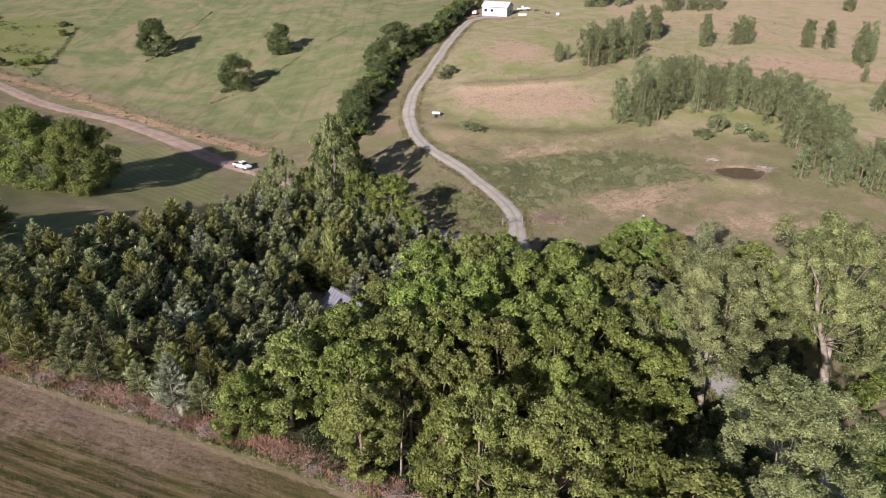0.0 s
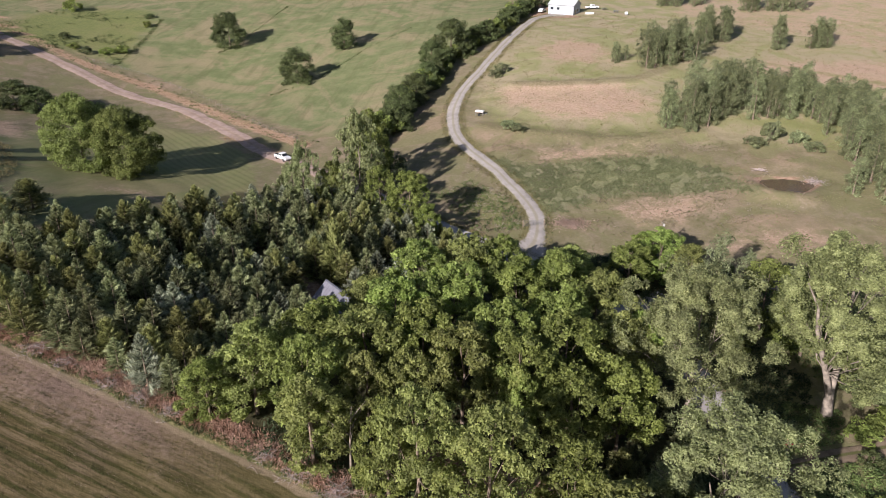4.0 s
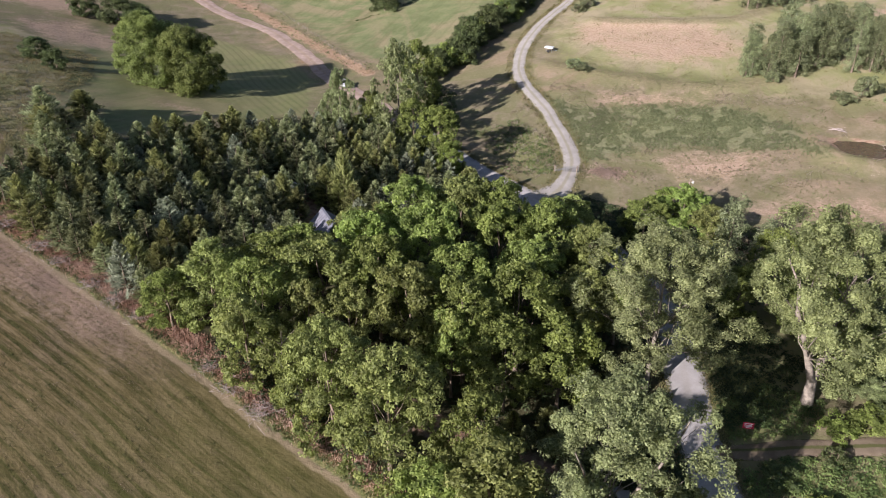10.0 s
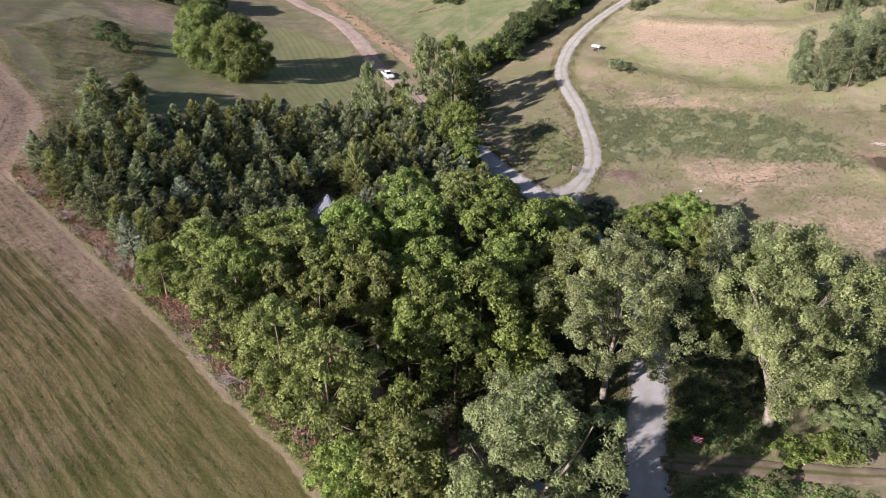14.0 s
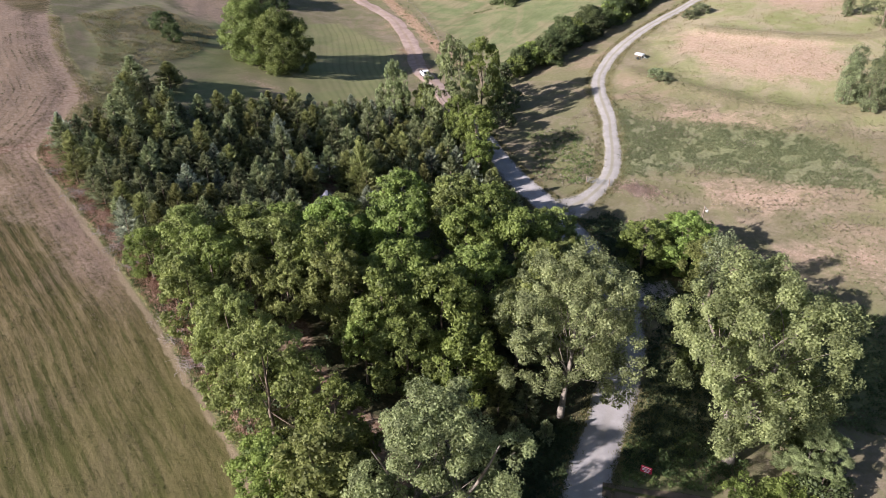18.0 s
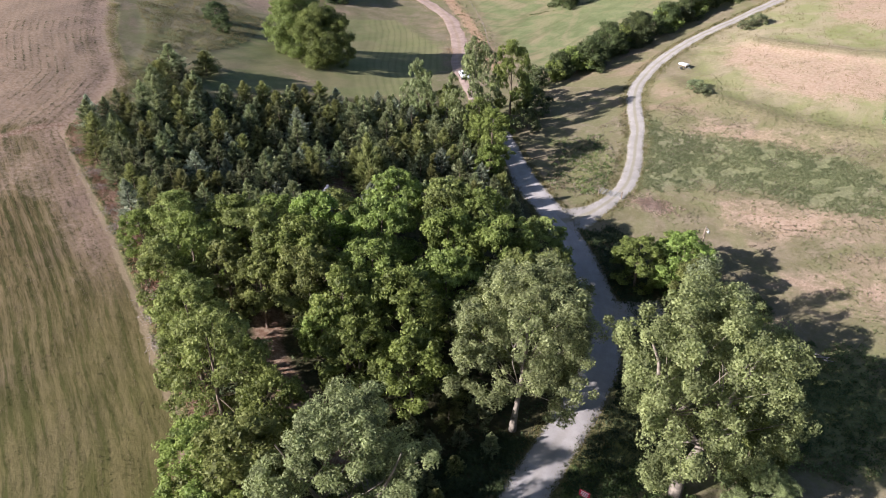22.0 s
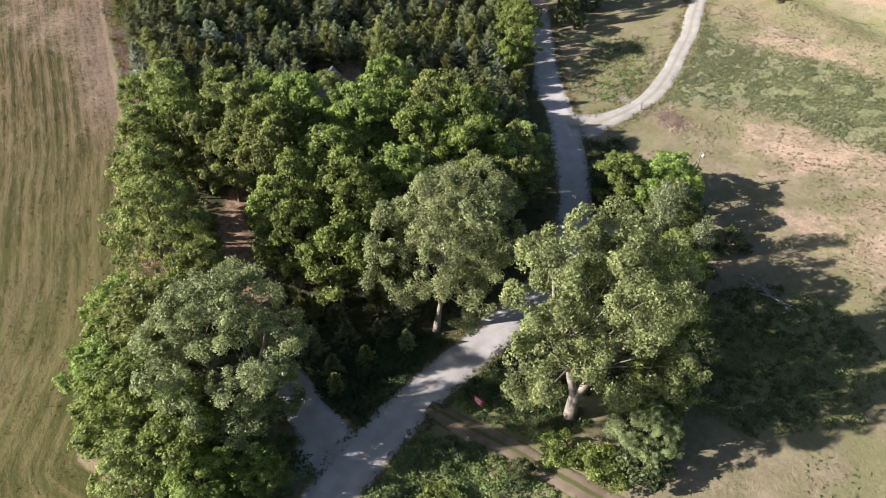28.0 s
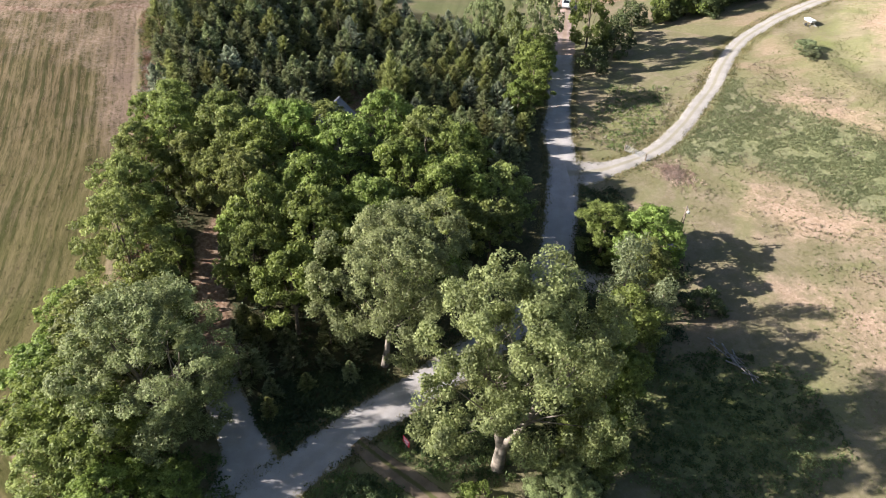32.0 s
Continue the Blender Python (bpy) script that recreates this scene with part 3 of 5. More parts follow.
def ribbon(name, pts, width, mat, lift, label, category="road", flare=(0, 0), seed=1):
    rng = np.random.default_rng(seed)
    q = smooth_line(pts)
    d = np.gradient(q, axis=0)
    d /= np.linalg.norm(d, axis=1)[:, None]
    side = np.stack([-d[:, 1], d[:, 0]], 1)
    s = np.arange(len(q))
    k = 9
    u = np.linspace(-1, 1, k)
    w = width / 2 + flare[0] * np.exp(-(s / 4.0) ** 2) + flare[1] * np.exp(-((len(s) - 1 - s) / 4.0) ** 2)
    wl, wr = (w * (1 + 0.1 * np.convolve(rng.normal(0, 1, len(s) + 6), np.ones(7) / 3.0, "valid")) for _ in range(2))
    off = np.where(u[None] < 0, u[None] * wl[:, None], u[None] * wr[:, None])
    X = q[:, :1] + side[:, :1] * off
    Y = q[:, 1:] + side[:, 1:] * off
    Z = ground_z(X, Y) + lift + 0.05 * (1 - u[None] ** 2) - 0.09 * (np.abs(u[None]) > 0.98)
    me = sheet(name, np.stack([X, Y, Z], -1).reshape(-1, 3), grid_faces(k, len(q)), [mat], attrs=(("across", np.tile(u, (len(q), 1))),))
    return tagged(new(name, me), label, category, kind="structure")


def gravel(name, pale, worn, verge, strip):
    m, nt, b = material(name, 0.95, 0, 0.2)
    at = n_place(nt)
    across = n_math(nt, "ABSOLUTE", n_attr(nt, "across"))
    n2, n3, n4 = n_noise(nt, 0.5, 4, at=at), n_noise(nt, 2.5, 4, at=at), n_noise(nt, 18, 2, at=at)
    c = n_mix(nt, n_step(nt, n2, 0.35, 0.7), worn, pale)
    c = n_mix(nt, n_math(nt, "MULTIPLY", n_step(nt, n4, 0.45, 0.7), 0.35), c, tuple(v * 0.6 for v in pale))
    middle = n_step(nt, n_math(nt, "ADD", across, n_math(nt, "MULTIPLY", n3, 0.3)), 0.42, 0.22)
    c = n_mix(nt, n_math(nt, "MULTIPLY", middle, strip), c, verge)
    c = n_mix(nt, n_step(nt, n_math(nt, "ADD", across, n_math(nt, "MULTIPLY", n_math(nt, "SUBTRACT", n3, 0.5), 0.9)), 0.82, 1.0), c, verge)
    put(nt, b.inputs["Base Color"], c)
    put(nt, b.inputs["Normal"], n_bump(nt, n_math(nt, "ADD", n4, n3), 0.6, 0.05))
    return m


GRAVEL = gravel("pale_limestone_gravel", (0.4, 0.368, 0.36), (0.335, 0.307, 0.3), (0.2, 0.17, 0.1), 0.12)
GRAVEL_DRIVE = gravel("white_gravel", (0.355, 0.325, 0.303), (0.295, 0.268, 0.246), (0.22, 0.19, 0.11), 0.55)
CLAY = gravel("pinkish_clay_gravel", (0.4, 0.3, 0.258), (0.3, 0.218, 0.182), (0.25, 0.18, 0.095), 0.35)
RUT = gravel("worn_wheel_ruts", (0.210, 0.161, 0.116), (0.150, 0.112, 0.079), (0.090, 0.090, 0.034), 1.0)
ribbon("gravel_road", MAIN_ROAD[8:], 5.6, GRAVEL, 0.07, "pale limestone gravel road between the woods and the meadow", flare=(0, 0))
ribbon("clay_road", FAR_ROAD + MAIN_ROAD[1:10], 5.3, CLAY, 0.06, "pinkish clay and gravel farm road past the pasture")
ribbon("gravel_drive", DRIVE, 3.5, GRAVEL_DRIVE, 0.10, "white gravel drive with a darker grassy middle", flare=(3.2, 2.5), seed=3)
ribbon("wood_track", WOOD_TRACK, 4.4, GRAVEL, 0.09, "shaded gravel track leading into the wood", flare=(3.0, 0), seed=4)
ribbon("turnout", TURNOUT, 3.6, GRAVEL, 0.11, "short gravel turnout beside the bushes", flare=(2.0, 0), seed=5)
ribbon("two_track", TWO_TRACK, 2.7, RUT, 0.08, "two bare wheel ruts with grass between them", seed=6)

# ---- plants ----


def tubes(paths, sides=6):
    """Tapered round limbs along paths of (point, radius)."""
    V, F, base = [], [], 0
    for path in paths:
        p = np.array([a for a, _ in path], float)
        r = np.array([b for _, b in path], float)
        d = np.gradient(p, axis=0)
        d /= np.linalg.norm(d, axis=1)[:, None] + 1e-9
        ref = np.where(np.abs(d[:, 2:]) > 0.9, [[1.0, 0, 0]], [[0, 0, 1.0]])
        a = np.cross(d, ref)
        a /= np.linalg.norm(a, axis=1)[:, None] + 1e-9
        b = np.cross(d, a)
        ang = np.linspace(0, 2 * np.pi, sides, endpoint=False)
        ring = p[:, None] + r[:, None, None] * (a[:, None] * np.cos(ang)[None, :, None] + b[:, None] * np.sin(ang)[None, :, None])
        V.append(ring.reshape(-1, 3))
        i = np.arange(len(p) - 1)[:, None] * sides
        j = np.arange(sides)[None]
        k = (j + 1) % sides
        F.append(np.stack([base + i + j, base + i + k, base + i + sides + k, base + i + sides + j], -1).reshape(-1, 4))
        base += len(p) * sides
    return np.vstack(V), np.vstack(F)


def unit(v):
    return v / (np.linalg.norm(v, axis=-1, keepdims=True) + 1e-9)


def leaf_cards(rng, centre, radius, outward, per, size, squash=0.85, spread=1.0):
    """Leaf sprays over the shells of many clumps, each a small pointed blade facing outward."""
    n = len(centre) * per
    c, r, o = np.repeat(centre, per, 0), np.repeat(radius, per)[:, None], np.repeat(outward, per, 0)
    d = unit(rng.normal(size=(n, 3)) + o * 0.45)
    p = c + d * r * rng.uniform(0.5, 1.08, (n, 1)) * [1, 1, squash]
    nrm = unit(d + o * 0.4 + rng.normal(size=(n, 3)) * spread + [0, 0, 0.35])
    t = unit(np.cross(nrm, rng.normal(size=(n, 3))))
    b = np.cross(nrm, t)
    s = size * rng.uniform(0.6, 1.4, (n, 1))
    v = np.stack([p + t * s * 0.55, p - t * s * 0.35 + b * s * 0.38, p - t * s * 0.35 - b * s * 0.38 + nrm * s * 0.15], 1)
    return v.reshape(-1, 3), np.arange(n * 3).reshape(-1, 3)


def broadleaf(seed, h, r, lobes, clumps, per, size, bark, leaf, low=0.15, lobe=0.36, clump=0.16, fork=1, squash=0.85, belly=0.4, loose=False, gap=0.0, inner=0.15, ragged=0.0, boughs=0, girth=0.017):
    """Meshes of one broadleaved tree on its own origin: trunk, limbs, crown. The crown is lobes of clumps of leaf sprays."""
    rng = np.random.default_rng(seed)
    u = ((np.arange(lobes) + rng.uniform(0, 1, lobes)) / lobes) ** 0.9
    az = np.arange(lobes) * 2.39996 + rng.normal(0, 0.5, lobes)
    wide = np.where(u > belly, np.sqrt(np.clip(1 - ((u - belly) / (1 - belly)) ** 2, 0, 1)), 0.72 + 0.28 * u / belly)
    reach = wide * rng.uniform(0.72, 1.08, lobes) * (1 - lobe * 0.75) * r
    reach[rng.uniform(0, 1, lobes) < inner] *= 0.5
    zlo, zhi = h * low + lobe * r * 0.5, h - lobe * r * 0.7
    lc = np.stack([np.cos(az) * reach, np.sin(az) * reach, zlo + (zhi - zlo) * u], 1)
    lr = lobe * r * rng.uniform(0.75, 1.2, lobes)
    if ragged:
        lr *= rng.uniform(1 - ragged, 1 + ragged * 0.6, lobes)
        lc[:, :2] *= rng.uniform(1 - ragged * 0.5, 1 + ragged * 0.7, lobes)[:, None]
        lc[:, 2] += rng.normal(0, ragged * 0.06 * h, lobes)
    mid = np.array([0, 0, h * (low + 0.35)])
    d = unit(rng.normal(size=(lobes * clumps, 3)) + 0.8 * np.repeat(unit(lc - mid), clumps, 0))
    cc = np.repeat(lc, clumps, 0) + d * np.repeat(lr, clumps)[:, None] * rng.uniform(0.55, 1.0, (len(d), 1)) * [1, 1, squash]
    cr = clump * r * rng.uniform(0.65, 1.25, len(cc))
    if gap:
        keep = rng.uniform(0, 1, len(cc)) > gap
        cc, cr, d = cc[keep], cr[keep], d[keep]
    lv, lf = leaf_cards(rng, cc, cr, unit(d + unit(cc - mid)), per, size, squash)
    stems, limbs = [], []
    for k in range(fork):
        a0 = k * 2 * math.pi / fork + rng.uniform(0, 1)
        lean = 0.0 if fork == 1 else 0.3
        pts = []
        for i, f in enumerate(np.linspace(0, 1, 7)):
            sway = rng.normal(0, 0.012 * h, 2) * f
            pts.append((np.array([math.cos(a0) * lean * h * max(0, f - 0.15) + sway[0], math.sin(a0) * lean * h * max(0, f - 0.15) + sway[1], f * h * 0.82]), (girth * h * (1 - 0.88 * f) + 0.03) * (1.4 if i == 0 else 1) / fork ** 0.3))
        pts[0] = (np.array([0, 0, -0.4]), pts[0][1])
        stems.append(pts)
    for i in range(lobes):
        stem = stems[int(rng.integers(fork))]
        j = int(np.clip(np.searchsorted([q[0][2] for q in stem], lc[i, 2] * 0.62) - 1, 2, 5))
        a, ra = stem[j]
        e = lc[i] + unit(lc[i] - mid) * lr[i] * 0.2
        m1 = a * 0.62 + e * 0.38 + [0, 0, -0.015 * h] + rng.normal(0, 0.02 * h, 3)
        m2 = a * 0.28 + e * 0.72 + rng.normal(0, 0.014 * h, 3)
        rl = min(ra, 0.019 * h) * 0.36
        limb = [(a, rl), (m1, rl * 0.7), (m2, rl * 0.38), (e, 0.02)]
        limbs.append(limb)
    crown = sheet("crown", lv, lf, [leaf], smooth=False)
    if loose:
        return [("trunk", sheet("trunk", *tubes(stems, 8), [bark]))] + [("limb", sheet("limb", *tubes([[(a, b * 0.8) for a, b in q]]), [bark])) for q in limbs[::2]] + [("crown", crown)]
    out = [("trunk", sheet("trunk", *tubes(stems, 7), [bark])), ("crown", crown)]
    if boughs:
        out += [("limb", sheet("limb", *tubes([q], 5), [bark])) for q in limbs[1::boughs]]
    return out


def conifer(seed, h, r, branches, leaf, low=0.03, lift=0.0, spiky=1.0, full=0.62):
    """Trunk and crown of a spruce or cedar: tiers of sprays with side twigs, turned every way, and a pointed leader."""
    rng = np.random.default_rng(seed)
    i = np.arange(branches)
    u = ((i + rng.uniform(0, 1, branches)) / branches) ** 0.9
    az = i * 2.39996 + rng.normal(0, 0.35, branches)
    ridge = 1 + 0.18 * np.sin(3 * az + seed) * np.sin(9 * u + seed)
    L = r * ridge * (1 - u) ** full * rng.uniform(0.6, 1.2, branches) + 0.12
    el = np.radians(2 + 50 * u ** 1.2 + lift) + rng.normal(0, 0.2, branches)
    out = np.stack([np.cos(az), np.sin(az), np.zeros(branches)], 1)
    flat = np.stack([-np.sin(az), np.cos(az), np.zeros(branches)], 1)
    ax = out * np.cos(el)[:, None] + np.array([0, 0, 1.0]) * np.sin(el)[:, None]
    up = np.cross(ax, flat)
    roll = rng.normal(0, 0.4, branches)[:, None]
    side, nr = flat * np.cos(roll) + up * np.sin(roll), up * np.cos(roll) - flat * np.sin(roll)
    root = np.array([0, 0, 1.0]) * (h * (low + (0.97 - low) * u))[:, None]
    V, Y = [], []
    Lc = L[:, None]

    # Corner tones: painted shade near the trunk, paler new growth at the tip.
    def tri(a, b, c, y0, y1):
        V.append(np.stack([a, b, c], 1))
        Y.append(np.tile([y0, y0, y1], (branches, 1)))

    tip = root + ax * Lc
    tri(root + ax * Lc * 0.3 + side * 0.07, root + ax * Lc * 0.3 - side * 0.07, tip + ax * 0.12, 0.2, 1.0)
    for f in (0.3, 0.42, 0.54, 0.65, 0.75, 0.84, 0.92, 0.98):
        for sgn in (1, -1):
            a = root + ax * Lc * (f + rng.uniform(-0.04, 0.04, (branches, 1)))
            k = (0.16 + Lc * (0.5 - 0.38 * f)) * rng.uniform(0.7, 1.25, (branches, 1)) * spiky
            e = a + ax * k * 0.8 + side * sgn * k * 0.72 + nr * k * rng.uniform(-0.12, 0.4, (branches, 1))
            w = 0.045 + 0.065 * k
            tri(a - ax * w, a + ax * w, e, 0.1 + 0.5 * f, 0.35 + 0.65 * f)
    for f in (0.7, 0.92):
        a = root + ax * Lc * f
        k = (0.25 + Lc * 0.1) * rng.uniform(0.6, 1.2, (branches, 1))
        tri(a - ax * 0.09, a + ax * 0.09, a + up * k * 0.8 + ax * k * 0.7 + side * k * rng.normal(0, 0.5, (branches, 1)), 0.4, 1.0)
    v = np.vstack([x.reshape(-1, 3) for x in V])
    shade_to_tip = np.concatenate([y.ravel() for y in Y])
    tv, tf = tubes([[(np.array([0, 0, -0.3]), 0.022 * h), (np.array([0, 0, h * 0.5]), 0.012 * h), (np.array([0, 0, h * 0.97]), 0.02)]])
    return [("trunk", sheet("trunk", tv, tf, [BARK])), ("crown", sheet("crown", v, np.arange(len(v)).reshape(-1, 3), [leaf], smooth=False, attrs=(("shade_to_tip", shade_to_tip),)))]


def plant(name, kind, x, y, h, r, turn, label, category="tree", group="", lean=(0, 0)):
    """Stand a tree of that kind (meshes, height, radius) on the ground."""
    meshes, kh, kr = kind
    root = tagged(new(name), label, category, group)
    root.empty_display_size = 0.5
    root.matrix_basis = pose(x, y, gz(x, y)) @ Matrix(((1, 0, lean[0], 0), (0, 1, lean[1], 0), (0, 0, 1, 0), (0, 0, 0, 1))) @ pose(0, 0, 0, 0, 0, turn) @ Matrix.Diagonal((r / kr, r / kr, h / kh, 1))
    for n, me in meshes:
        ob = new(n, me)
        ob.parent = root
    return root


rng = np.random.default_rng(7)
OAKS = [(broadleaf(s, 14, 5, 30, 8, 56, 0.33, BARK, m, low=0.3, lobe=0.3, clump=0.135, belly=0.22, squash=0.75, boughs=4), 14, 5.2) for s, m in ((11, LEAF), (12, LEAF_OLIVE), (13, LEAF), (14, LEAF_FRESH), (15, LEAF), (16, LEAF_OLIVE))]
EDGE_OAKS = [(broadleaf(s, 14, 5, 32, 8, 58, 0.33, BARK, m, low=0.05, lobe=0.3, clump=0.135, boughs=4), 14, 5) for s, m in ((17, LEAF), (18, LEAF_OLIVE), (19, LEAF_FRESH))]
LOCUST = [(broadleaf(s, 14, 5.5, 38, 9, 56, 0.27, BARK, LEAF_OLIVE, low=0.04, squash=0.6, lobe=0.27, clump=0.12, boughs=4), 14, 5.5) for s in (21, 22)]
COTTON = [(broadleaf(s, 22, 8.5, 64, 11, 125, 0.23, BARK_PALE, m, inner=0.35, low=low, lobe=0.23, clump=0.085, squash=1.15, ragged=0.5, fork=f, loose=True, gap=gap, girth=g), 22, 8.5) for s, low, gap, m, f, g in ((31, 0.30, 0.1, LEAF_PALE, 2, 0.027), (32, 0.27, 0.2, LEAF_SILVER, 1, 0.014), (33, 0.02, 0.04, LEAF_SILVER, 2, 0.019))]
COTTON_FAR = [(broadleaf(s, 22, 8.5, 40, 9, 40, 0.5, BARK_PALE, LEAF_SILVER, low=0.02, lobe=0.26, clump=0.1, inner=0.3, squash=1.1, ragged=0.4, boughs=4), 22, 8.5) for s in (36, 37)]
POPLAR = [(broadleaf(s, 12, 2.3, 20, 7, 48, 0.22, BARK, LEAF_POPLAR, low=-0.02, gap=0.15, lobe=0.45, clump=0.27, belly=0.3, squash=1.25), 12, 2.3) for s in (41, 42, 43)]
ROUND = [(broadleaf(s, 12, 5, 30, 9, 60, 0.34, BARK, LEAF_DEEP, low=-0.06, lobe=0.37, clump=0.2), 12, 5) for s in (51, 52, 53)]
BIG = [(broadleaf(s, 16, 8.5, 60, 12, 90, 0.3, BARK, LEAF_OAK, low=-0.06, lobe=0.3, clump=0.12), 16, 8.5) for s in (56, 57)]
BUSH = [(broadleaf(s, 4, 2.6, 9, 6, 46, 0.32, BARK, m, low=0.0, lobe=0.45, clump=0.25), 4, 2.6) for s, m in ((61, LEAF), (62, LEAF_DEEP), (63, LEAF_FRESH), (64, LEAF_POPLAR))]
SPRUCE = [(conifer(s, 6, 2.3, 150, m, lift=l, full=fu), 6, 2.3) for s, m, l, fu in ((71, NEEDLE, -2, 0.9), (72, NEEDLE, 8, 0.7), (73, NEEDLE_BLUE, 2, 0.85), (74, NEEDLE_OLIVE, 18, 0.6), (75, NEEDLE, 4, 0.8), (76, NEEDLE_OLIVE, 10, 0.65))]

# cottonwoods beside the road
plant("cottonwood", COTTON[0], 54.6, 84.0, 23, 9.9, 20, "huge forked cottonwood with pale trunk beside the gravel road", lean=(0, 0.26))
plant("cottonwood", COTTON[1], 35.6, 79.6, 21, 9.8, 120, "tall greyish cottonwood with bare lower limbs at the road edge", lean=(-0.1, 0.2))
plant("cottonwood", COTTON[2], 34.4, 55.3, 19.5, 9.0, 200, "silvery green cottonwood by the wood track")

# the broadleaved grove
GROVE = [(-12.5, 74.5, 12.5, 5), (-5, 73, 14.5, 5.2), (1.5, 76, 15.5, 5), (-17.5, 67.5, 12.5, 4.6), (-10, 66, 13.5, 4.6), (-8.6, 61.2, 12, 4.3), (0.5, 58.8, 12.5, 3.8),
         (7, 72.5, 15, 4.6), (11, 80, 15, 5), (-3, 82.5, 15, 5), (4, 88, 15.5, 5), (-8, 89, 10.5, 4.4), (-2.5, 97, 14, 4.8), (4.5, 101, 14, 4.8), (10, 104, 13, 4.4),
         (12.5, 93.5, 15.5, 5), (18.5, 98, 14.5, 5), (25.5, 93.5, 14, 4.8), (19, 86, 15, 5), (26.5, 84.5, 13, 4.6), (19.5, 77.5, 15.5, 5.2), (26, 72, 13.5, 4.6), (14, 72.5, 15, 4.6), (20.5, 105, 12, 4.2),
         (-12.5, 81.5, 10, 4), (25, 100.5, 10.5, 3.6), (20, 69.5, 13, 4.4), (30.5, 88, 12, 4), (13.5, 69.4, 12.5, 3.0), (-3.5, 67, 12, 3.8), (-22, 64.5, 8, 3.5), (0.5, 69.5, 12, 3.6), (9, 61.2, 8, 2.6)]
for i, (x, y, h, r) in enumerate(GROVE):
    plant("broadleaf_tree", EDGE_OAKS[i % 2] if y < 68.2 and x < 12 else OAKS[i % 6], x, y, h, r * (1.0 if y < 68.2 else 1.14), rng.uniform(0, 360), "full green broadleaved tree in the dense grove", group="grove trees")
plant("locust_tree", LOCUST[0], 11.5, 55.6, 16.5, 6.0, 10, "feathery dark green locust tree at the field edge")
plant("locust_tree", LOCUST[1], 4, 57.4, 16, 5.2, 100, "feathery dark green locust tree at the field edge")
# Added tree, placed here to throw shade on the understory by the track.
plant("broadleaf_tree", EDGE_OAKS[0], 20, 57.2, 12.5, 4.4, 0, "green broadleaved tree added to shade the wood track")
plant("broadleaf_tree", EDGE_OAKS[1], 23.5, 50.5, 13, 6, 50, "bright green broadleaved tree beside the hayfield corner")
plant("broadleaf_tree", EDGE_OAKS[2], 31.0, 45.5, 11, 6, 80, "low green broadleaved tree at the hayfield corner")

for x, y, h, r, k in [(37, 48.5, 11, 5, 0), (26.5, 44.5, 10, 5, 5), (19, 48.5, 10.5, 4.6, 2), (36, 43.5, 8, 4.4, 1), (41.5, 48, 7, 4, 2), (43, 53.5, 5, 3, 0)]:
    plant("broadleaf_tree", EDGE_OAKS[k % 3], x, y, h, r, rng.uniform(0, 360), "leafy green tree where the wood meets the hayfield", group="wood corner trees")

# trees east of the road
for i, (x, y, h, r) in enumerate([(55, 97, 13, 4.6), (50.5, 103, 12.5, 4.4), (59, 91.5, 9, 4), (37, 118, 9.5, 5), (31.5, 115, 8.5, 4.3), (41.5, 114, 9, 4), (34.5, 121, 7, 3.6), (46, 98, 9, 3.2)]):
    plant("broadleaf_tree", EDGE_OAKS[(i + 2) % 3], x, y, h, r, rng.uniform(0, 360), "green broadleaved tree in the roadside thicket", group="roadside thicket")
plant("poplar", POPLAR[0], 44, 108, 14, 2.6, 0, "slender pale green poplar in the roadside thicket")
plant("poplar", POPLAR[1], 49, 109.5, 10.5, 2.0, 0, "slender pale green poplar in the roadside thicket")
for x, y, h, r in [(61.5, 81.5, 2.8, 2.8), (64, 85, 3.5, 3), (57.5, 79.5, 2.5, 2), (61.5, 88, 5, 3.4), (48, 119, 3, 2.4), (57, 75, 1.6, 1.6), (51, 70.5, 1.6, 2), (55, 66, 2, 2.4), (52, 62, 1.8, 2)]:
    plant("bush", BUSH[int(rng.integers(3))], x, y, h, r, rng.uniform(0, 360), "leafy green bush in the rough grass", "bush", "bushes")

# trees round the bend of the clay road
for x, y, h, r, k in [(-22.2, 139.5, 20, 5.6, COTTON_FAR[0]), (-32, 132.4, 15, 3.6, COTTON_FAR[1]), (-36.5, 138.5, 9, 3.2, COTTON_FAR[0])]:
    plant("cottonwood", k, x, y, h, r, rng.uniform(0, 360), "tall grey-green cottonwood beside the clay road", group="trees at the bend")
for x, y, h, r, k in [(-22.7, 152.5, 17, 4.6, 0), (-9.8, 130.4, 12.3, 4.6, 2), (-16.8, 134.6, 11, 3.6, 0), (-27.5, 136.5, 10.5, 3.4, 1), (-5.5, 124.5, 8.5, 3.0, 2)]:
    plant("broadleaf_tree", EDGE_OAKS[k], x, y, h, r, rng.uniform(0, 360), "dark green broadleaved tree overhanging the clay road", group="trees at the bend")
for x, y, h, r in [(-15, 149, 4.6, 3.2), (-19, 157, 5.5, 3.4), (-25, 163, 5, 3.2), (-29, 170, 5.5, 3.4)]:
    plant("bush", BUSH[1], x, y, h, r, rng.uniform(0, 360), "dark leafy bush on the clay road's verge", "bush", "bushes")
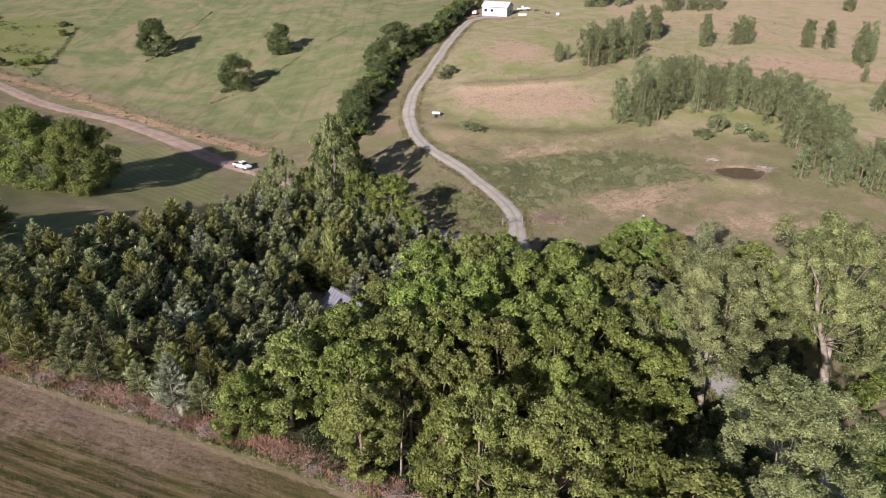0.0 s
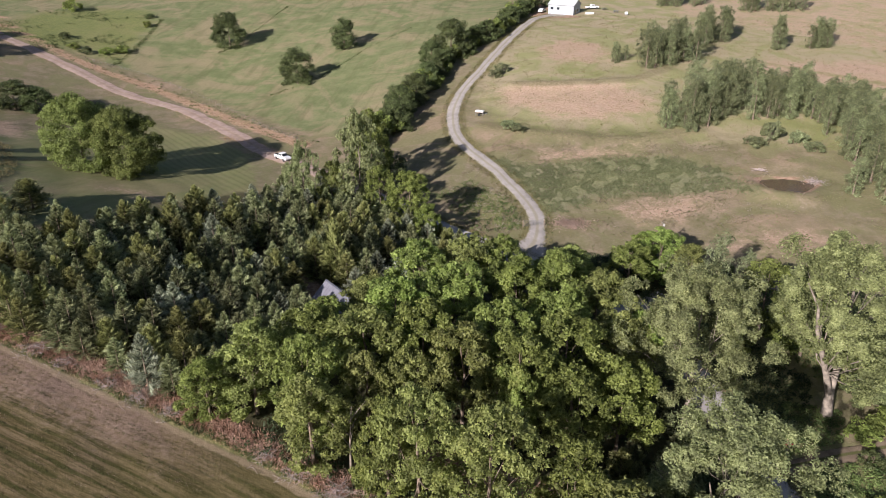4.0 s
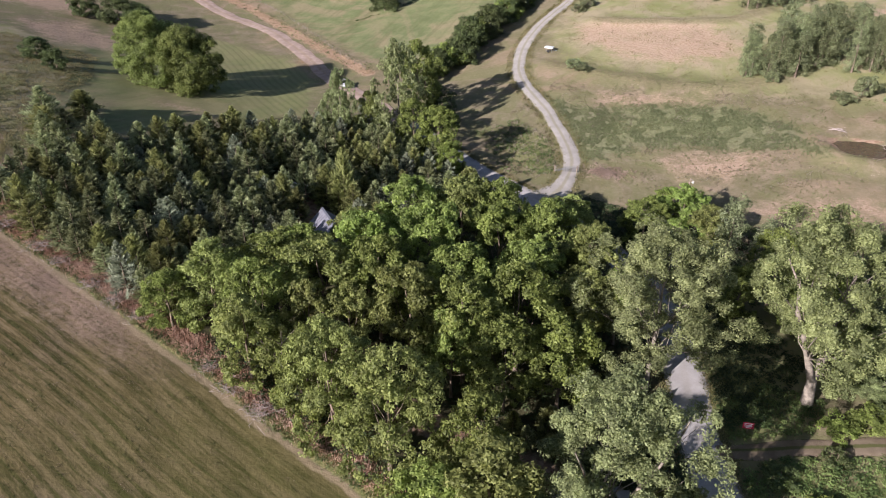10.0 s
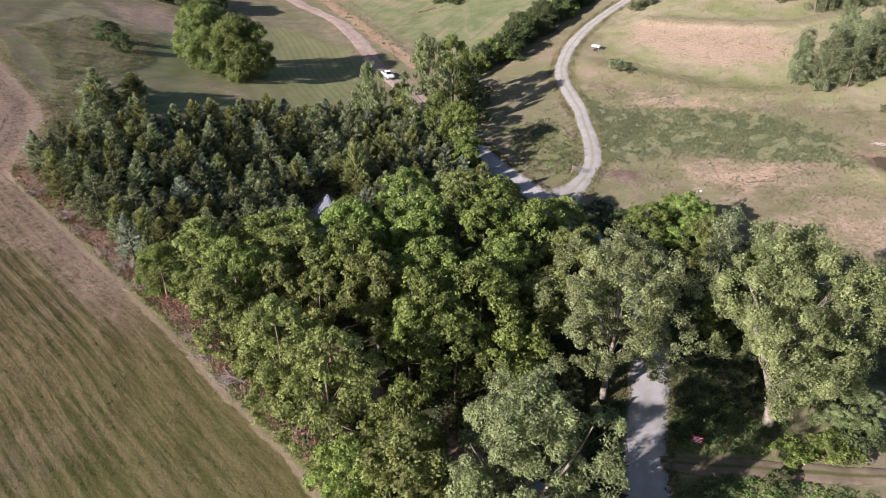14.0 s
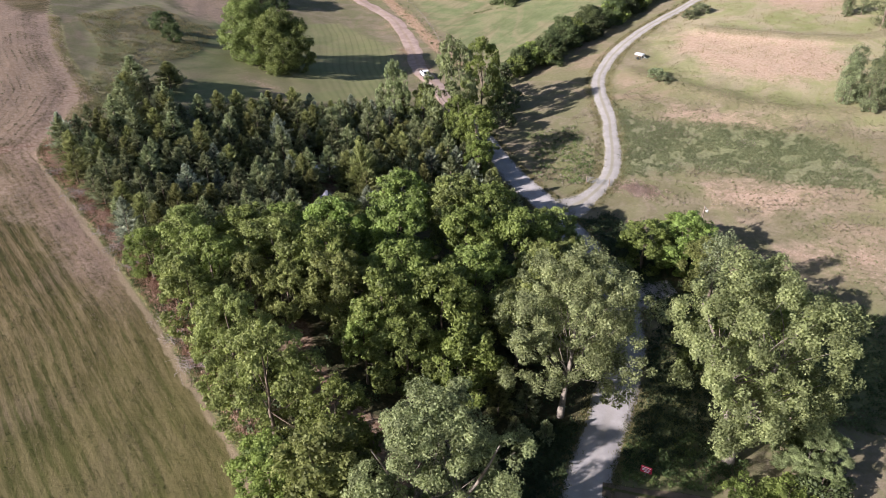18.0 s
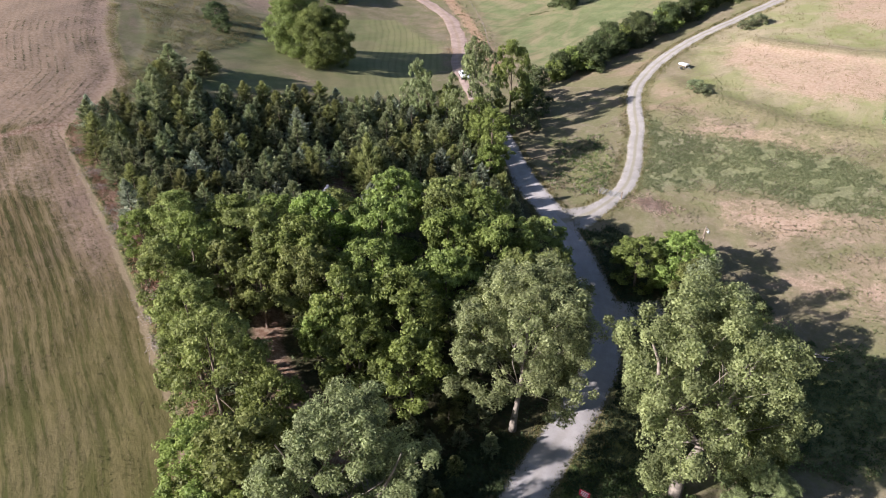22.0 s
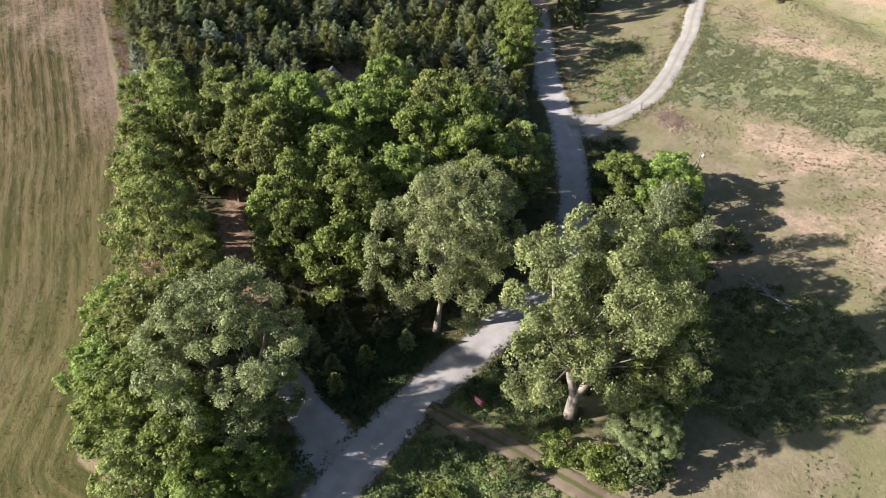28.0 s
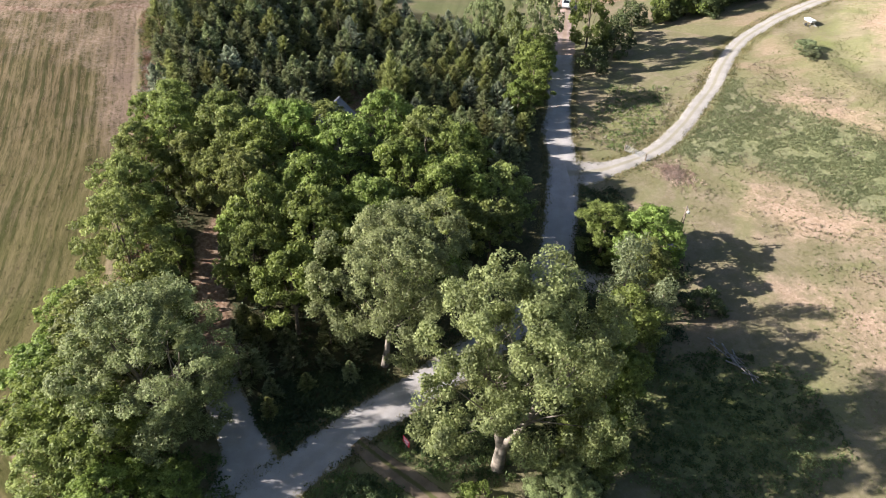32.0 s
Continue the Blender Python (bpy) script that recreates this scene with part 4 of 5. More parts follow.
for i, (x, y, h, r) in enumerate([(-27.5, 179, 6.5, 3.4), (-23, 186, 8.5, 4.4), (-24.5, 196, 9, 4.6), (-21.5, 206, 9, 4.6), (-19.5, 217, 8, 4),
                                  (-18, 228, 8, 4.2), (-16, 245, 13, 6.6), (-22, 240, 8, 4), (-9, 256, 7, 3.6), (-4.5, 264, 6.5, 3.4), (-1, 273, 6, 3.2), (2, 284, 6.5, 3.4), (5, 296, 6.5, 3.4), (9, 308, 6, 3.4), (14, 318, 6, 3.4)]):
    plant("hedgerow_tree", ROUND[i % 3], x, y, h, r, rng.uniform(0, 360), "dark green tree in the hedgerow beside the drive", "tree", "hedgerow")

for i in range(34):
    f = i / 33 * 12.99
    k = int(f)
    row = [(-29, 177), (-26, 182), (-25, 190), (-24.5, 200), (-22, 210), (-20, 222), (-18, 233), (-15, 243), (-11, 252), (-6, 262), (-2, 272), (1, 283), (4, 294), (8, 306)]
    x, y = (row[k][j] + (row[k + 1][j] - row[k][j]) * (f - k) for j in (0, 1))
    h = rng.uniform(4, 6.5)
    plant("hedgerow_bush", BUSH[1 if i % 3 else 0], x + rng.normal(0, 1), y, h, h * rng.uniform(0.6, 0.8), rng.uniform(0, 360), "dense dark green bush in the hedgerow", "bush", "hedgerow")

# pasture trees
for i, (x, y, h, r) in enumerate([(-111, 283, 13.5, 6.6), (-68.7, 239.5, 12, 6), (-60.7, 273, 11, 5.6), (-85, 140.5, 16, 8.6), (-75.5, 141.5, 15, 8), (-150, 189, 8, 5), (-140, 192, 8.5, 6), (-134.5, 194, 7.5, 5), (-188, 233, 10, 7), (-207, 242, 12, 8), (-197, 232, 9, 6), (-111, 133, 5, 3.4), (-102, 129.5, 4.5, 2.8)]):
    plant("pasture_tree", ROUND[i % 3] if i not in (3, 4) else BIG[i - 3], x, y, h, r, rng.uniform(0, 360), "lone round-crowned tree in the open pasture", group="pasture trees")

# poplar stands on the far meadow
STANDS = []
for (ax, ay), (bx, by), wide, n, h in [((51, 184), (62, 193), 6, 13, 12), ((62, 193), (80, 196), 6, 15, 12), ((80, 197), (93, 190), 5, 13, 10), ((93, 188), (93, 172), 6, 14, 11), ((92, 170), (89, 152), 6, 14, 10.5), ((92, 150), (106, 140), 6, 12, 10),
                                      ((46, 230), (60, 242), 5, 18, 11), ((66, 256), (78, 264), 5, 8, 11), ((90, 253), (92, 256), 1.5, 3, 10), ((101, 257), (108, 260), 3, 6, 9), ((126, 253), (128, 254), 1.5, 3, 9.5), ((132, 252), (134, 253), 1.5, 3, 8),
                                      ((134, 232), (142, 244), 3, 8, 10), ((119, 192), (124, 196), 2, 4, 8), ((127, 216), (128, 217), 1, 2, 5), ((58, 316), (76, 318), 3, 9, 9), ((90, 308), (112, 310), 3, 12, 9), ((164, 302), (166, 304), 2, 3, 9), ((36, 232), (40, 236), 2, 4, 5)]:
    n = int(n * 1.45)
    for k in range(n):
        f = (k + rng.uniform(0, 1)) / n
        STANDS.append((ax + (bx - ax) * f + rng.normal(0, wide / 2), ay + (by - ay) * f + rng.normal(0, wide / 2), h * rng.uniform(0.75, 1.1)))
for x, y, h in STANDS:
    plant("poplar", POPLAR[int(rng.integers(3))], x, y, h, h * rng.uniform(0.19, 0.27), rng.uniform(0, 360), "slim poplar with a pale stem in a meadow stand", group="poplar stands")

# the spruce and cedar plantation
PLANTATION = [(-60, 74), (-46, 69.5), (-30, 66), (-22, 64.5), (-20.5, 70), (-19, 79), (-14, 87), (-13, 101), (-6, 106), (3, 109), (11, 113.5), (2, 122), (-9, 129.5), (-19, 138), (-28, 142.5), (-36.5, 139), (-43.5, 129), (-51, 115), (-59, 98), (-62.5, 85.5)]
GAPS = [(-16.5, 96, 6.2), (-12.5, 90.5, 4.6), (-30, 106, 4.6), (-23, 101, 3.5)]
spots = []
tries = rng.uniform((-68, 62), (14, 146), (14000, 2))
ok = inside(tries[:, 0], tries[:, 1], PLANTATION, 0.01) > 0.5
for x, y in tries[ok]:
    if all((x - a) ** 2 + (y - b) ** 2 > r * r for a, b, r in GAPS) and all((x - a) ** 2 + (y - b) ** 2 > rng.uniform(2.35, 3.3) ** 2 for a, b in spots):
        spots.append((x, y))
spots += [(-72, 96.5), (-74.5, 99.5), (-70, 99.5), (-75.5, 108.5), (-72.5, 106.5), (-64.8, 90.5), (-67, 93), (28, 66.5), (31.5, 69.5), (26, 67), (33, 73), (24, 64.8), (29.5, 75), (30.5, 64.8), (-60.5, 97), (8.5, 115.5), (3.5, 119.5), (-1, 123), (-6, 126.5), (-10.5, 130.5), (-15.5, 134), (0.5, 119), (-8, 123.5), (5.5, 114), (35, 70), (34.5, 66), (36, 75), (32, 77.5), (27, 79), (22, 66.5), (37, 65), (28, 70), (25, 77)]
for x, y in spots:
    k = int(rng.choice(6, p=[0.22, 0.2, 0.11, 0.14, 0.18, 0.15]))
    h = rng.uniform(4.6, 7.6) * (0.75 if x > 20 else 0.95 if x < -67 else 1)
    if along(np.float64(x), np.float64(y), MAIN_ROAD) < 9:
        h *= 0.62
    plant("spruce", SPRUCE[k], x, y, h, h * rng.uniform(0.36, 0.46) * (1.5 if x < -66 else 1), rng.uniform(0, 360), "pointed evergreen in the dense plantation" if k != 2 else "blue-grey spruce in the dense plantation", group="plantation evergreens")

plant("cedar", SPRUCE[3], -18.1, 105.4, 11.3, 2.9, 30, "tall rusty olive cedar standing above the plantation", group="plantation evergreens")

# ---- things ----


def part(name, bm, mat, parent, label=""):
    """One mesh under a thing or a part."""
    me = bpy.data.meshes.new(name)
    bm.to_mesh(me)
    bm.free()
    me.materials.append(mat)
    ob = new(name, me)
    ob.parent = parent
    if label:
        tagged(ob, label)
    return ob


def thing(name, m, label, category, group=""):
    ob = tagged(new(name), label, category, group)
    ob.empty_display_size = 0.3
    ob.matrix_basis = m
    return ob


def box(bm, x, y, z, sx, sy, sz, bevel=0.02, turn=None):
    """A bevelled block with its middle at x, y, z."""
    g = bmesh.ops.create_cube(bm, size=1, matrix=Matrix.Translation((x, y, z)) @ (turn or Matrix()) @ Matrix.Diagonal((sx, sy, sz, 1)))
    if bevel:
        es = {e for v in g["verts"] for e in v.link_edges}
        bmesh.ops.bevel(bm, geom=list(es), offset=min(bevel, sx / 3, sy / 3, sz / 3), segments=1, affect="EDGES")


def block(x, y, z, sx, sy, sz, bevel=0.02, turn=None):
    bm = bmesh.new()
    box(bm, x, y, z, sx, sy, sz, bevel, turn)
    return bm


def prism(outline, y0, y1):
    """An outline in x and z, drawn out along y."""
    bm = bmesh.new()
    a = [bm.verts.new((x, y0, z)) for x, z in outline]
    b = [bm.verts.new((x, y1, z)) for x, z in outline]
    n = len(outline)
    bm.faces.new(a[::-1])
    bm.faces.new(b)
    for i in range(n):
        bm.faces.new((a[i], a[(i + 1) % n], b[(i + 1) % n], b[i]))
    bmesh.ops.recalc_face_normals(bm, faces=bm.faces)
    return bm


def rod(a, b, r, r2=None, sides=8):
    bm = bmesh.new()
    a, b = Vector(a), Vector(b)
    m = Matrix.Translation((a + b) / 2) @ (b - a).to_track_quat("Z", "Y").to_matrix().to_4x4()
    bmesh.ops.create_cone(bm, cap_ends=True, segments=sides, radius1=r, radius2=r if r2 is None else r2, depth=(b - a).length, matrix=m)
    return bm


WHITE_METAL = plain("white_painted_steel", (0.66, 0.66, 0.65), 0.5, 0, 0.06, 0.8, 0.05)
SHED_WALL = plain("pale_blue_white_steel", (0.33, 0.35, 0.38), 0.5, 0, 0.06, 0.8, 0.05)
SHED_ROOF = plain("chalky_white_roof_steel", (0.5, 0.51, 0.52), 0.5, 0, 0.06, 0.8, 0.05)
ROOF_METAL = plain("pale_grey_roof_steel", (0.19, 0.186, 0.215), 0.45, 0.2, 0.12, 0.8, 0.1)
SIDING = plain("weathered_board_siding", (0.32, 0.27, 0.22), 0.8, 0, 0.2, 2, 0.2)
DARK_GLASS = plain("dark_window_glass", (0.02, 0.025, 0.03), 0.08, 0, 0.1, 1, 0.0, 0.6)
CAR_WHITE = plain("white_car_paint", (0.68, 0.68, 0.68), 0.3, 0, 0.03, 1, 0.0, 0.6)
CAR_SILVER = plain("silver_car_paint", (0.5, 0.52, 0.55), 0.35, 0.3, 0.04, 1, 0.0, 0.6)
RUBBER = plain("black_rubber", (0.02, 0.02, 0.02), 0.8, 0, 0.2, 5, 0.1)
STEEL = plain("galvanised_steel", (0.24, 0.24, 0.24), 0.5, 0.6, 0.15, 4, 0.05)
WOODPOST = plain("weathered_post_wood", (0.22, 0.17, 0.13), 0.9, 0, 0.3, 4, 0.3)
RED = plain("red_sign_paint", (0.55, 0.03, 0.06), 0.5, 0, 0.08, 3, 0.02)
WHITE_INK = plain("white_sign_paint", (0.8, 0.76, 0.74), 0.5, 0, 0.05, 3, 0.02)
TARP = plain("blue_grey_tarp", (0.2, 0.22, 0.4), 0.5, 0, 0.2, 2, 0.2)
CONCRETE = plain("pale_concrete", (0.42, 0.41, 0.39), 0.85, 0, 0.15, 1.5, 0.1)
LAMP = plain("red_lens", (0.4, 0.02, 0.02), 0.3, 0, 0.05, 3, 0)
CLEAR = plain("headlamp_lens", (0.6, 0.6, 0.6), 0.15, 0, 0.05, 3, 0)


def machine_shed():
    """White steel building at the head of the drive: gable roof, small windows, doors."""
    ax, ay, bx, by = 15.9, 300.2, 25.5, 296.2
    turn = math.degrees(math.atan2(by - ay, bx - ax))
    t = thing("machine_shed", pose(ax, ay, gz(20, 299) - 0.2, 0, 0, turn), "white steel machine shed with low gable roof at the drive's end", "building")
    L, D, H, P = 10.6, 7.5, 4.0, 5.6
    shell = bmesh.new()
    for x, y, sx, sy in ((L / 2, 0.08, L, 0.16), (L / 2, D - 0.08, L, 0.16)):
        box(shell, x, y, H / 2, sx, sy, H, 0)
    part("wall", shell, SHED_WALL, t)
    for x0, x1 in ((0.0, 0.16), (L - 0.16, L)):
        bm = prism([(0.16, 0), (D - 0.16, 0), (D - 0.16, H), (D / 2, P - 0.12), (0.16, H)], 0, 1)
        bmesh.ops.transform(bm, matrix=Matrix(((0, x1 - x0, 0, x0), (1, 0, 0, 0), (0, 0, 1, 0), (0, 0, 0, 1))), verts=bm.verts)
        bmesh.ops.recalc_face_normals(bm, faces=bm.faces)
        part("gable_wall", bm, SHED_WALL, t)
    slope = math.atan2(P - H, D / 2)
    run = D / 2 / math.cos(slope) + 0.5
    for s in (-1, 1):
        roof = block(L / 2, D / 2 + s * (run / 2) * math.cos(slope), P - (run / 2) * math.sin(slope) + 0.06, L + 0.6, run, 0.1, 0.02, Matrix.Rotation(-s * slope, 4, "X"))
        roof = part("roof", roof, SHED_ROOF, t, "white ribbed steel roof slope")
        for k in range(12):
            part("rib", block(0.1 + k * (L - 0.2) / 11, D / 2 + s * (run / 2) * math.cos(slope), P - (run / 2) * math.sin(slope) + 0.13, 0.07, run, 0.06, 0, Matrix.Rotation(-s * slope, 4, "X")), SHED_ROOF, roof)
    for x in (1.6, 4.2):
        w = part("window", block(x, -0.01, 2.5, 1.1, 0.1, 0.95), STEEL, t)
        part("pane", block(x, -0.05, 2.5, 0.98, 0.06, 0.82, 0.005), DARK_GLASS, w)
    part("roller_door", block(8.0, -0.02, 1.4, 2.2, 0.1, 2.6), SHED_WALL, t)
    part("door", block(L + 0.02, 2.2, 1.1, 0.1, 1.0, 2.1), SIDING, t)
    part("window", block(L + 0.02, 4.6, 1.9, 0.1, 1.2, 0.9), DARK_GLASS, t)


def house():
    """House in the clearing: pale steel gable roof, board walls."""
    t = thing("house", pose(-16.4, 94.6, 3.4, 0, 0, -45), "small house with pale grey steel roof among the evergreens", "house")
    L, W, H, P = 9.0, 3.1, 3.5, 6.3
    part("wall", block(L / 2, 0, H / 2 - 0.3, L - 0.5, 2 * W - 0.6, H, 0.01), SIDING, t)
    for x in (0.3, L - 0.45):
        bm = prism([(-W + 0.3, H - 0.5), (W - 0.3, H - 0.5), (0, P - 0.15)], 0, 1)
        bmesh.ops.transform(bm, matrix=Matrix(((0, 0.15, 0, x), (1, 0, 0, 0), (0, 0, 1, 0), (0, 0, 0, 1))), verts=bm.verts)
        bmesh.ops.recalc_face_normals(bm, faces=bm.faces)
        part("gable_wall", bm, SIDING, t)
    slope = math.atan2(P - H, W)
    run = W / math.cos(slope) + 0.45
    for s in (-1, 1):
        turn = Matrix.Rotation(-s * slope, 4, "X")
        y, z = s * run / 2 * math.cos(slope), P - run / 2 * math.sin(slope)
        bm = block(L / 2, y, z, L + 0.6, run, 0.1, 0.02, turn)
        roof = part("roof", bm, ROOF_METAL, t, "pale grey ribbed steel roof slope")
        for k in range(14):
            part("rib", block(0.0 + k * L / 13, y + s * 0.05, z + 0.06, 0.05, run - 0.02, 0.05, 0, turn), ROOF_METAL, roof)
    part("ridge_cap", block(L / 2, 0, P + 0.07, L + 0.62, 0.4, 0.06, 0.02), ROOF_METAL, t)
    w = part("window", block(0.24, 0, 2.2, 0.12, 1.2, 1.1), SIDING, t)
    part("pane", block(0.2, 0, 2.2, 0.1, 1.0, 0.9, 0.005), DARK_GLASS, w)
    for x in (2.5, 6.5):
        part("window", block(x, W - 0.26, 1.9, 1.2, 0.1, 1.0), DARK_GLASS, t)


def vehicle(name, x, y, turn, paint, label, bed=True):
    t = thing(name, pose(x, y, gz(x, y) + 0.1, 0, 0, turn), label, "vehicle")
    body = prism([(-2.6, 0.45), (2.55, 0.45), (2.62, 0.8), (2.5, 1.05), (1.1, 1.15), (-2.6, 1.12)] if bed else [(-2.2, 0.4), (2.2, 0.4), (2.25, 0.75), (2.1, 0.95), (1.0, 1.05), (-2.1, 1.05), (-2.25, 0.8)], -0.92, 0.92)
    bmesh.ops.bevel(body, geom=list(body.edges), offset=0.06, segments=2, affect="EDGES")
    part("body", body, paint, t)
    cab = prism([(-0.75, 1.1), (1.2, 1.12), (0.55, 1.78), (-0.6, 1.8)] if bed else [(-1.9, 1.0), (1.1, 1.02), (0.4, 1.5), (-1.3, 1.5)], -0.8, 0.8)
    bmesh.ops.bevel(cab, geom=list(cab.edges), offset=0.07, segments=2, affect="EDGES")
    part("cab", cab, paint, t)
    ws = prism([(0.68, 1.68), (1.14, 1.2), (1.18, 1.22), (0.72, 1.7)] if bed else [(0.52, 1.42), (1.02, 1.08), (1.06, 1.1), (0.56, 1.44)], -0.68, 0.68)
    part("windscreen", ws, DARK_GLASS, t)
    for s in (-1, 1):
        part("side_window", block(0.05 if bed else -0.3, s * 0.8, 1.5 if bed else 1.28, 1.1, 0.05, 0.36, 0.01), DARK_GLASS, t)
        part("headlight", block(2.56 if bed else 2.16, s * 0.7, 0.9 if bed else 0.8, 0.1, 0.36, 0.16), CLEAR, t)
        part("tail_light", block(-2.58 if bed else -2.16, s * 0.8, 0.9, 0.08, 0.16, 0.3), LAMP, t)
        part("mirror", block(0.85, s * 1.02, 1.28, 0.16, 0.2, 0.2), RUBBER, t)
        for xx in ((1.6, -1.6) if bed else (1.35, -1.35)):
            wh = part("wheel", rod((xx, s * 0.72, 0.38), (xx, s * 0.97, 0.38), 0.38, sides=16), RUBBER, t)
            part("rim", rod((xx, s * 0.95, 0.38), (xx, s * 0.985, 0.38), 0.21, sides=12), STEEL, wh)
    part("bumper", block(2.6 if bed else 2.24, 0, 0.55, 0.16, 1.7, 0.2), STEEL, t)
    if bed:
        part("bed_floor", block(-1.7, 0, 1.135, 1.6, 1.5, 0.02, 0), RUBBER, t)
        part("tailgate", block(-2.6, 0, 0.85, 0.08, 1.6, 0.5), paint, t)


def covered_trailer():
    t = thing("covered_trailer", pose(-1.6, 193.2, gz(-1.6, 193.2), 0, 0, -12), "small flat trailer with white box top beside the drive", "trailer")
    part("box_top", block(0, 0, 1.2, 2.3, 1.3, 0.4, 0.06), WHITE_METAL, t)
    part("deck", block(0, 0, 0.9, 2.2, 1.2, 0.12), WOODPOST, t)
    for x in (-0.95, 0.95):
        for y in (-0.5, 0.5):
            part("leg", block(x, y, 0.42, 0.1, 0.1, 0.86), STEEL, t)
    for y in (-0.75, 0.75):
        part("wheel", rod((0, y - 0.09, 0.32), (0, y + 0.09, 0.32), 0.32, sides=14), RUBBER, t)
    part("tongue", rod((1.3, 0, 0.8), (2.2, 0, 0.5), 0.05), STEEL, t)


def red_sign():
    """Small red board with white lines of writing on a post by the two-track."""
    t = thing("red_sign", pose(47.7, 76.6, gz(47.7, 76.6), 0, 0, 0), "red sign board with white lettering on a wooden post", "sign")
    part("post", rod((0, 0.06, -0.3), (0, 0.06, 1.5), 0.06), WOODPOST, t)
    b = part("board", block(0, 0, 1.05, 1.25, 0.04, 0.85, 0.01), RED, t)
    for z, w, x in ((1.32, 0.95, 0), (1.12, 0.8, -0.05), (0.96, 0.9, 0), (0.78, 0.6, 0.05)):
        part("lettering", block(x, -0.025, z, w, 0.012, 0.09, 0), WHITE_INK, b)
    t.matrix_basis = t.matrix_basis @ pose(0, 0, 0, -8, 0, 8)


def yard_light():
    x, y = 37.3, 123.6
    t = thing("yard_light", pose(x, y, gz(x, y)), "old wooden pole with a white lamp and leaning brace", "pole")
    part("pole", rod((0, 0, -0.4), (0.1, -0.1, 8.2), 0.14, 0.1), WOODPOST, t)
    part("brace", rod((-0.7, 0.3, 4.2), (0.02, -0.08, 7.6), 0.06, 0.05), WOODPOST, t)
    part("arm", rod((0.1, -0.1, 8.0), (0.55, -0.15, 7.8), 0.05), STEEL, t)
    bm = bmesh.new()
    bmesh.ops.create_cone(bm, cap_ends=True, segments=14, radius1=0.26, radius2=0.09, depth=0.35, matrix=Matrix.Translation((0.6, -0.15, 7.55)) @ Matrix.Rotation(0.5, 4, "Y"))
    part("lampshade", bm, CONCRETE, t, "white enamelled lampshade")
    part("crossarm", rod((-0.5, -0.1, 7.6), (0.6, -0.1, 7.6), 0.05), WOODPOST, t)
    part("fuse_box", block(0.0, -0.2, 1.6, 0.3, 0.2, 0.45), STEEL, t)


def tarp_heap():
    bm = bmesh.new()
    bmesh.ops.create_icosphere(bm, subdivisions=3, radius=1)
    for v in bm.verts:
        v.co = Vector((v.co.x * 1.0, v.co.y * 0.8, max(v.co.z, -0.1) * 0.65 + 0.12 * noise.noise(v.co * 2.5)))
    me = bpy.data.meshes.new("tarp_heap")
    bm.to_mesh(me)
    bm.free()
    me.materials.append(TARP)
    ob = tagged(new("tarp_heap", me), "blue-grey tarp thrown over a low heap", "tarp")
    ob.location = (36.2, 124.2, gz(36.2, 124.2) + 0.05)


def farm_gate():
    x, y = 12.7, 134.6
    t = thing("farm_gate", pose(x, y, gz(x, y), 0, 0, 13), "closed tubular steel gate across the white drive", "gate")
    L = 4.0
    for k, px in enumerate((-0.15, L + 0.15)):
        part("post", rod((px, 0, -0.4), (px, 0, 1.6), 0.1), WOODPOST, t)
    for z in (0.4, 0.65, 0.9, 1.15, 1.4):
        part("rail", rod((0, 0, z), (L, 0, z + 0.02), 0.03), STEEL, t)
    for px in (0.02, L / 2, L - 0.02):
        part("upright", rod((px, 0, 0.36), (px, 0, 1.45), 0.03), STEEL, t)


def limb_heap(name, x, y, n, length, wide, thick, seed, label, turn=None, mat=None):
    """A heap of cut or dead branches; each branch is a part."""
    r = np.random.default_rng(seed)
    t = thing(name, pose(x, y, gz(x, y)), label, "brush pile", "brush piles")
    for k in range(n):
        a = r.uniform(0, 2 * math.pi) if turn is None else turn + r.normal(0, 0.3)
        L = length * r.uniform(0.4, 1.0)
        c = np.array([r.normal(0, wide * 0.35), r.normal(0, wide * 0.35), 0.15 + abs(r.normal(0, 0.3)) * (1 - k / n * 0.5)])
        if turn is not None:
            s = r.normal(0, wide * 0.5)
            c[:2] = np.array([math.cos(turn), math.sin(turn)]) * s + r.normal(0, 0.35, 2)
        d = np.array([math.cos(a), math.sin(a), r.normal(0.05, 0.16)])
        p = [(c - d * L / 2, thick * r.uniform(0.6, 1.2)), (c + r.normal(0, 0.06, 3) * L / 3, thick * 0.8), (c + d * L / 2 + [0, 0, r.normal(0, 0.1)], thick * 0.35)]
        ob = new("branch", sheet("branch", *tubes([p], 5), [mat or DEADWOOD]))
        ob.parent = t


def fallen_tree():
    x, y = 55.5, 115.6
    limb_heap("log_pile", x + 1.8, y - 0.2, 16, 3.4, 4.2, 0.12, 5, "bleached grey fallen logs lying in the grass", turn=-0.05, mat=plain("grey_log_wood", (0.24, 0.22, 0.2), 0.9, 0, 0.3, 3, 0.4))


